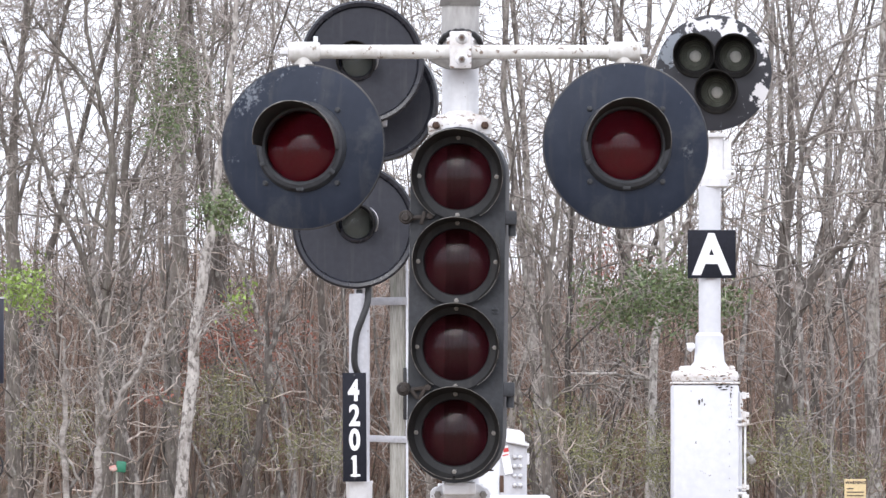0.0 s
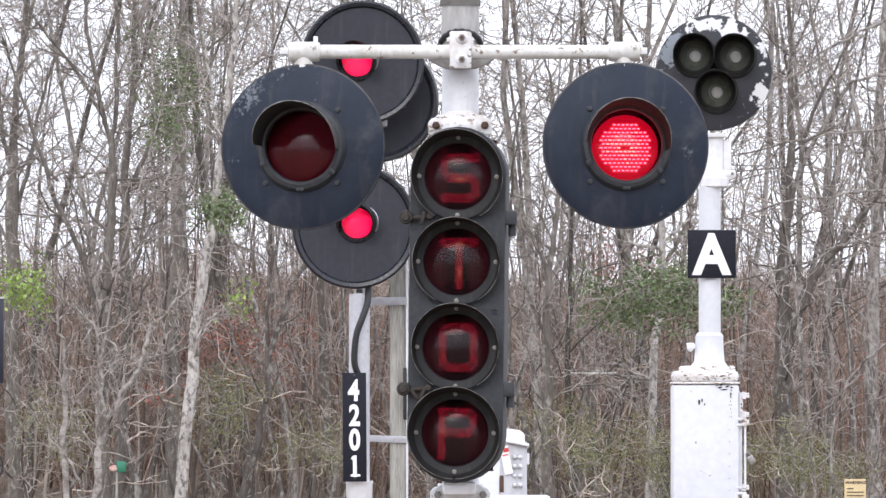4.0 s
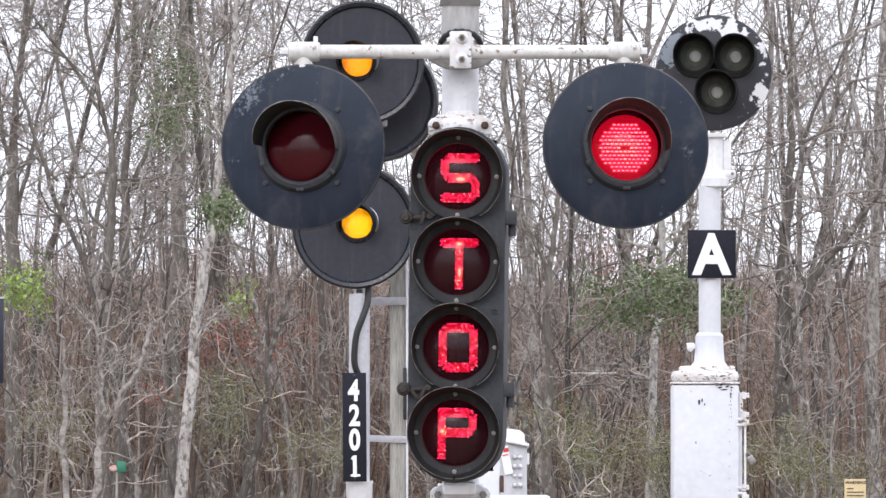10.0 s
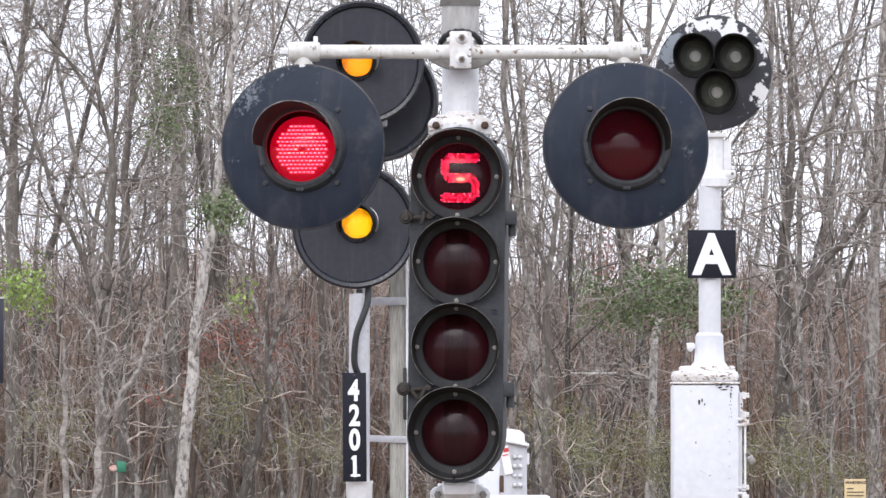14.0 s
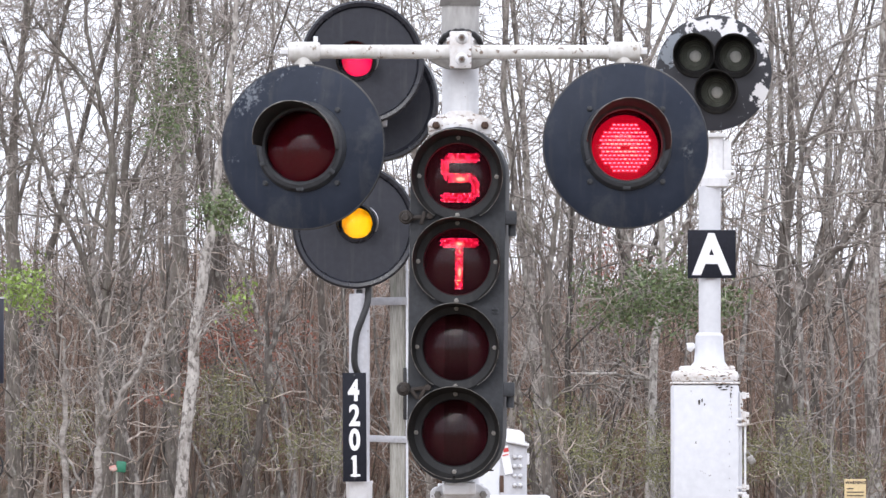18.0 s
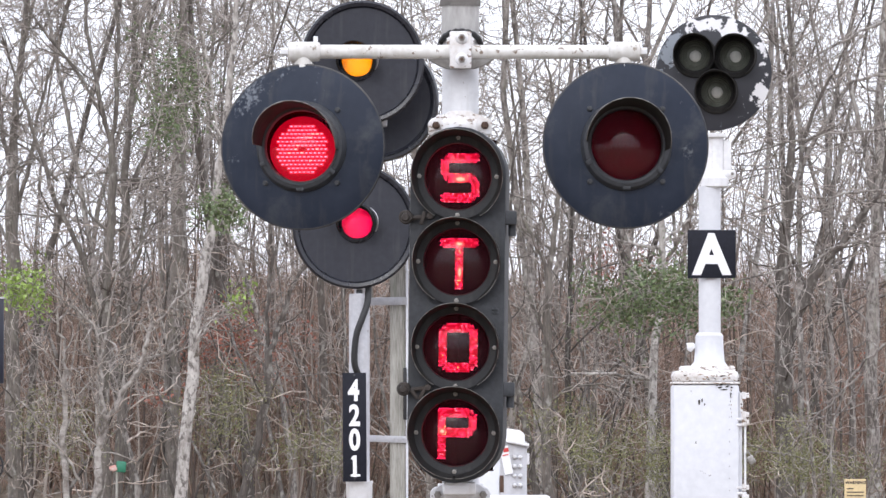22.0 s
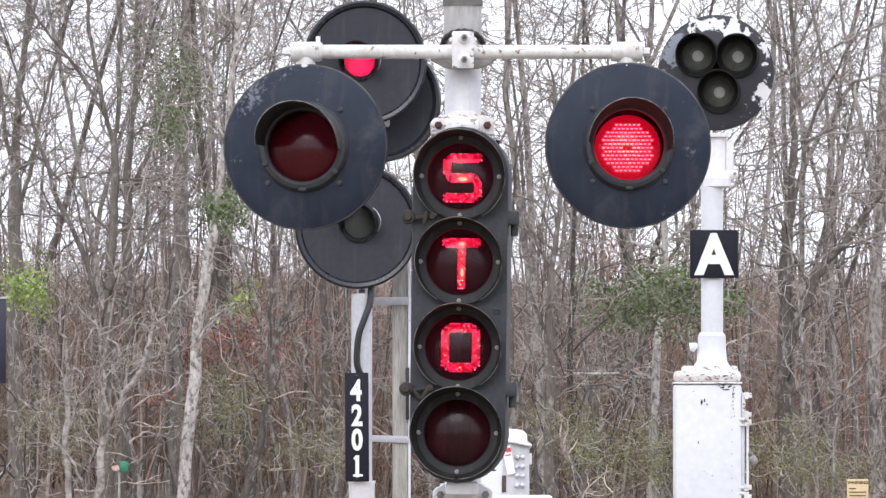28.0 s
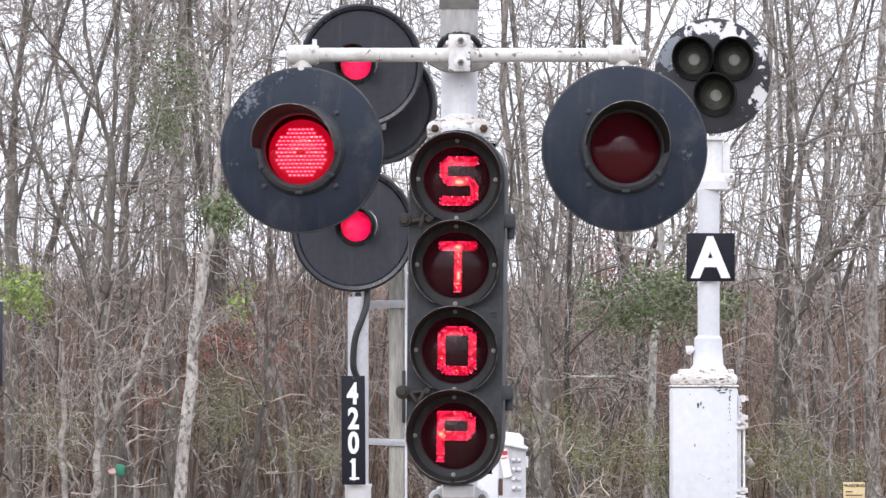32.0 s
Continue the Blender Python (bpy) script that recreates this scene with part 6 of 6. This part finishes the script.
BRUSH = [thicket("undergrowth", 51, 7.0, 4.0, 230, 3.4, "tangle of bare brown undergrowth twigs", stand(-3.2, 69)),
         thicket("undergrowth", 52, 7.0, 4.0, 230, 2.8, "tangle of bare brown undergrowth twigs", stand(3.2, 67))]
for i, (x, y, wide, tall) in enumerate((
        (-7.0, 90, 1.2, 0.95), (-5.1, 94, 1.2, 0.92), (-2.4, 92, 1.1, 0.86), (-6.4, 79, 1.2, 1.02), (-4.4, 84, 1.2, 0.98), (-2.6, 82, 1.1, 0.94), (-5.2, 72, 1.1, 0.80), (0.4, 70, 1.0, 0.82), (5.4, 71, 1.1, 0.80), (-1.6, 74, 1.2, 0.78), (-6.0, 76, 1.25, 0.75), (2.6, 74, 1.2, 0.75), (6.4, 79, 1.3, 0.72),
        (-3.4, 83, 1.35, 0.68), (1.2, 86, 1.4, 0.66), (5.0, 92, 1.4, 0.60), (-6.6, 95, 1.5, 0.56), (-1.8, 100, 1.5, 0.52), (3.6, 106, 1.6, 0.46), (8.6, 104, 1.6, 0.48),
        (-7.0, 112, 1.7, 0.42), (0.6, 118, 1.8, 0.38), (7.2, 122, 1.8, 0.36), (-4.0, 128, 1.9, 0.34))):
    copy_thing(BRUSH[i % 2], stand(x, y) @ pose(0, 0, 0, 0, 0, (i % 4) * 90 + (i * 13) % 20) @ Matrix.Diagonal((wide, wide, tall, 1)))


# slender stems that stand close together behind the edge
def stems(seed, wide, deep, count, height, at):
    rg = np.random.default_rng(seed)
    start = np.stack((rg.uniform(-wide / 2, wide / 2, count), rg.uniform(-deep / 2, deep / 2, count), np.full(count, -0.1)), 1)
    way = unit_rows(np.stack((rg.normal(0, 0.10, count), rg.normal(0, 0.1, count), np.ones(count)), 1))
    r = rg.uniform(0.008, 0.021, count)
    p, q = branches(rg, start, way, height * rg.uniform(0.5, 1.0, count), r, r * 0.35, 12, 0.055, 0.03)
    s, w, l1, r1 = offshoots(rg, p, q, 6, 0.25, 1.0, (30, 65), 0.16, 0.5, 0.005)
    p1, q1 = branches(rg, s, w, l1, r1, r1 * 0.5, 6, 0.15, 0.03)
    return tagged(tubes("sapling_stand", [(p, q, 5), (p1, q1, 3)], STEM_BROWN, at=at), "close stand of slender bare brown stems", "undergrowth", "undergrowth", "stuff")


STEM_BROWN = twig_mix("brown_sapling_stems", (0.075, 0.055, 0.045), (0.20, 0.158, 0.132), (0.42, 0.37, 0.33))
STAND = stems(57, 5.0, 6.0, 42, 4.6, stand(-2.4, 64.0))
for i, (x, y, k) in enumerate(((2.4, 64.5, 1.0), (0.2, 66.0, 0.95), (-3.6, 72.0, 1.05), (1.4, 74.0, 1.0), (4.6, 71.0, 0.95), (-5.4, 66.0, 0.9), (-1.0, 80.0, 1.0), (3.8, 82.0, 1.0))):
    copy_thing(STAND, stand(x, y) @ pose(0, 0, 0, 0, 0, 90 * (i % 4) + 20) @ Matrix.Scale(k, 4))

# the far side of the wood, beyond the rise
for i in range(16):
    x, y = -15.5 + 2.0 * i + rng.uniform(-0.4, 0.4), rng.uniform(140, 185)
    copy_thing(BRUSH[i % 2], stand(x, y) @ pose(0, 0, 0, 0, 0, rng.uniform(-12, 12)) @ Matrix.Diagonal((0.8, 1.2, rng.uniform(0.25, 0.75), 1)))

# pale bare bushes and dead saplings with contorted boughs at the very edge of the wood
def contorted(name, seed, x, y, z, stems, label, category, spread, per, reach, paint=EDGE_TWIG, bark=DEAD_BARK):
    """Bare boughs that bend back and forth. stems: rows of (lean_x, lean_y, length, radius)."""
    rg = np.random.default_rng(seed)
    ob = thing(name, stand(x, y) @ pose(0, 0, z), label, category, "bare bushes")
    main, fine = [], []
    for lx, ly, ln, r in stems:
        main.append(branches(rg, np.array([[rg.normal(0, 0.03), rg.normal(0, 0.03), -0.08]]), unit_rows(np.array([[lx, ly, 1.0]])), np.array([ln]), np.array([r]), np.array([r * 0.3]), 22, 0.13, 0.05))
    for p, q in main:
        s, w, l1, r1 = offshoots(rg, p, q, per, 0.2, 1.0, spread, reach, 0.6, 0.0078)
        p1, q1 = branches(rg, s, w, l1, r1, np.maximum(r1 * 0.45, 0.0035), 12, 0.22, 0.01)
        s, w, l2, r2 = offshoots(rg, p1, q1, 3, 0.15, 1.0, (35, 80), 0.42, 0.6, 0.0046)
        p2, q2 = branches(rg, s, w, l2, r2, r2 * 0.6, 8, 0.22, 0.0)
        s, w, l3, r3 = offshoots(rg, p2, q2, 2, 0.3, 1.0, (35, 80), 0.5, 0.6, 0.0028)
        fine += [(p1, q1, 5), (p2, q2, 4), branches(rg, s, w, l3, r3, r3 * 0.7, 5, 0.3, 0.0) + (3,)]
    tubes("trunk", [(p, q, 8) for p, q in main], bark, ob)
    tagged(tubes("shoot_tangle", fine, paint, ob), kind="stuff")
    return ob


CURLY = "pale bare bush with crooked shoots"
for i, (x, y, hh) in enumerate(((-3.5, 51, 2.0), (1.25, 52, 1.6), (3.75, 54, 1.8))):
    rg = random.Random(200 + i)
    contorted("bush", 300 + i, x, y, 0.0, [(rg.uniform(-0.7, 0.7), rg.uniform(-0.3, 0.3), hh * rg.uniform(0.6, 1.0), 0.012) for k in range(4)], CURLY, "bush", (30, 80), 6, 0.42)
SNAG = "bleached dead sapling with contorted bare boughs"
contorted("dead_sapling", 334, 2.458, 55.0, 0.0, [(0.02, 0.0, 2.3, 0.016)], SNAG, "sapling", (70, 100), 6, 0.5)

# crooked young trees a little deeper in, with dark stems
CROOKED = "young dark-stemmed tree with crooked pale twigs"
for i, (px, y, hh, r) in enumerate(((70, 56, 3.3, 0.020), (232, 58, 3.6, 0.026), (345, 60, 3.4, 0.022), (400, 57, 3.0, 0.018), (505, 59, 3.4, 0.024), (585, 58, 3.0, 0.018),
                                    (995, 57, 3.2, 0.022), (1035, 60, 3.6, 0.028), (1105, 58, 3.0, 0.018), (1490, 60, 3.6, 0.028))):
    rg = random.Random(500 + i)
    contorted("young_tree", 400 + i, (px - 784) / 11211.0 * y, y, 0.0, [(rg.uniform(-0.2, 0.2), rg.uniform(-0.1, 0.1), hh, r), (rg.uniform(-0.5, 0.5), rg.uniform(-0.2, 0.2), hh * 0.7, r * 0.6)], CROOKED, "tree", (40, 90), 5, 0.34, bark=BARK_DARK)

# ---- creepers, young green leaves and dead leaves that still hang ----
def creeper(name, seed, at, size, clumps, count, leaf, material, label, category="shrub"):
    """Trailing shoots that sag from an upper tangle, with leaves along them, dense above and thin below."""
    rng = np.random.default_rng(seed)
    ob = thing(name, at, label, category)
    sx_, sy_, sz_ = size
    n = clumps
    a = rng.uniform(0, 2 * np.pi, n)
    d = np.sqrt(rng.uniform(0, 1, n)) * rng.uniform(0.5, 1.15, n)
    start = np.stack((np.cos(a) * d * sx_, rng.normal(0, 0.5, n) * sy_, np.sin(a) * d * sz_ * 0.8 + sz_ * 0.15), 1)
    way = unit_rows(np.stack((rng.normal(0, 1, n), rng.normal(0, 0.5, n), rng.normal(-0.1, 0.5, n)), 1))
    p, q = branches(rng, start, way, rng.uniform(0.25, 1.0, n) * max(sx_, sz_), np.full(n, 0.005), np.full(n, 0.003), 9, 0.35, -0.07)
    tagged(tubes("shoot_tangle", [(p, q, 3)], TWIG, ob), kind="stuff")
    k = rng.choice(n, count, p=(lambda v: v / v.sum())(rng.uniform(0.15, 1, n)))
    f = rng.uniform(0, 1, count) ** 1.3 * 7.99
    i = f.astype(int)
    c = p[k, i] + (p[k, i + 1] - p[k, i]) * (f - i)[:, None]
    tagged(leaves("foliage", rng, c, 0.06, count, leaf, material, ob), kind="stuff")
    return ob


creeper("creeper", 71, pose(1.714, 52.5, 2.373), (0.5245, 0.5, 0.384), 90, 3700, 0.018, IVY, "mass of dark green creeper leaves on a sapling")
creeper("creeper", 72, pose(2.383, 53.0, 2.38), (0.1119, 0.3, 0.1525), 16, 420, 0.02, IVY, "small clump of dark green creeper leaves")
creeper("creeper", 73, pose(-1.847, 51.0, 3.092), (0.2093, 0.3, 0.11), 26, 800, 0.019, IVY, "dark green creeper leaves on a trunk")
creeper("creeper", 74, pose(-2.301, 55.0, 4.298), (0.20, 0.3, 0.70), 56, 1400, 0.017, IVY, "green creeper climbing a trunk")
creeper("creeper", 75, pose(-2.493, 56.0, 3.923), (0.22, 0.3, 0.25), 30, 520, 0.017, IVY, "green creeper leaves in bare branches")
creeper("sapling", 76, pose(-3.318, 50.0, 2.40), (0.19, 0.3, 0.27), 34, 800, 0.019, SPRING, "light green young leaves on a thin sapling")
creeper("sapling", 77, pose(-1.793, 56.0, 2.399), (0.1998, 0.3, 0.1199), 12, 150, 0.02, SPRING, "sparse light green leaves on thin shoots")
creeper("sapling", 78, pose(-1.985, 62.0, 2.098), (0.6636, 0.8, 0.4424), 60, 1900, 0.016, RUSSET, "dead russet leaves on bare shoots")
creeper("sapling", 79, pose(-2.794, 60.0, 1.589), (0.2462, 0.4, 0.0749), 14, 220, 0.02, RUSSET, "dead russet leaves on bare shoots")
creeper("sapling", 80, pose(4.471, 70.0, 1.662), (0.4371, 0.6, 0.4371), 30, 600, 0.016, RUSSET, "dead russet leaves on bare shoots")
creeper("sapling", 81, pose(1.911, 70.0, 3.099), (0.4995, 0.6, 0.2498), 30, 420, 0.020, RUSSET, "dead russet leaves on bare shoots")
for i, (x, y, z, w, h, count) in enumerate((
        (-1.839, 53, 1.458, 0.22, 0.42, 260), (1.683, 53, 1.056, 0.45, 0.28, 420), (2.625, 52, 1.067, 0.40, 0.28, 380),
        (1.064, 54, 1.263, 0.30, 0.30, 220), (-1.059, 53, 1.127, 0.30, 0.25, 180), (-3.186, 53, 1.269, 0.35, 0.3, 160), (3.304, 54, 0.926, 0.35, 0.2, 220))):
    creeper("brush_clump", 90 + i, pose(x, y, z), (w * 1.3, 0.6, h * 1.2), 50, count * 10, 0.010, GRASS, "dull green winter brush at the wood's edge", "shrub")


# ---- what moves: the shutters added to blink the flashing lamps, and the vanes of the searchlights ----
OPEN, SMOKE, SHUT = 0, 240, 120


def turn_rows(place, states, about, part_turn=60):
    """Rows that hold each state until its time, then turn on to the next one in steps of two or more frames."""
    rows, now = [], states[0][1]
    spin = (lambda a: pose(0, 0, 0, 0, 0, a)) if about == "Z" else (lambda a: pose(0, 0, 0, 0, a, 0))
    rows.append((0.0, place @ spin(now)))
    for t, want in states[1:]:
        gap = ((want - now + 180) % 360) - 180
        if gap == 0:
            continue
        steps = max(1, math.ceil(abs(gap) / part_turn))
        if t - 2 / FPS > rows[-1][0] + 0.02:
            rows.append((t - 2 / FPS, place @ spin(now)))
        for k in range(steps + 1):
            rows.append((t + (k - 1) / FPS, place @ spin(now + gap * k / steps)))
        now = now + gap
        rows.append((t + steps / FPS, place @ spin(now)))
    rows.append((32.0, place @ spin(now)))
    return rows


def flash_states(first, lit):
    """lit: (on, off) times; the lamp is dim for a moment as it comes on and before it goes dark."""
    states = [(0.0, first)]
    for on, off, *fade in lit:
        states += [(on - 0.07, SMOKE), (on, OPEN), (off, SMOKE), (off + (fade[0] if fade else 0.13), SHUT)]
    return [s for s in states if s[0] < 31.9]


def motions():
    beat = 0.7975
    change = [5.87 + beat * k for k in range(-3, 34)]  # odd steps light the right lamp, even ones the left
    left = [(1.72, 1.95), (2.85, 3.38)] + [(a - 0.1, a + beat - 0.1) for k, a in zip(range(-3, 34), change) if k % 2 == 0]
    right = [(2.1, 2.80)] + [(a - 0.1, a + beat - 0.1) for k, a in zip(range(-3, 34), change) if k % 2]
    walk(LEFT_SHUTTER, turn_rows(LEFT_SHUTTER.matrix_basis.copy(), flash_states(SHUT, left), "Z"))
    walk(RIGHT_SHUTTER, turn_rows(RIGHT_SHUTTER.matrix_basis.copy(), flash_states(SHUT, right), "Z"))
    # the letters light one after the other, then the word blinks twice
    cycle = 3.229
    for k, shutter in enumerate(LETTER_SHUTTERS):
        lit = []
        for n in range(10):
            a = 1.04 + cycle * n
            lit += [(a + (0.0, 0.48, 1.0, 1.48)[k], a + 1.93, 0.24), (a + 2.36, a + 2.87)]
        states = flash_states(SHUT, lit)
        walk(shutter, turn_rows(shutter.matrix_basis.copy(), states, "Z"))
    red, green, yellow, blank = 0, -90, -180, -270
    walk(UPPER_VANE, turn_rows(UPPER_VANE.matrix_basis.copy(), [(0, blank), (1.68, red), (4.5, green), (9.22, red), (9.36, yellow), (14.42, red), (19.42, yellow), (25.04, red)], "Y", 45))
    walk(LOWER_VANE, turn_rows(LOWER_VANE.matrix_basis.copy(), [(0, blank), (1.68, red), (9.3, yellow), (19.55, red), (24.5, blank), (29.18, red)], "Y", 45))


motions()
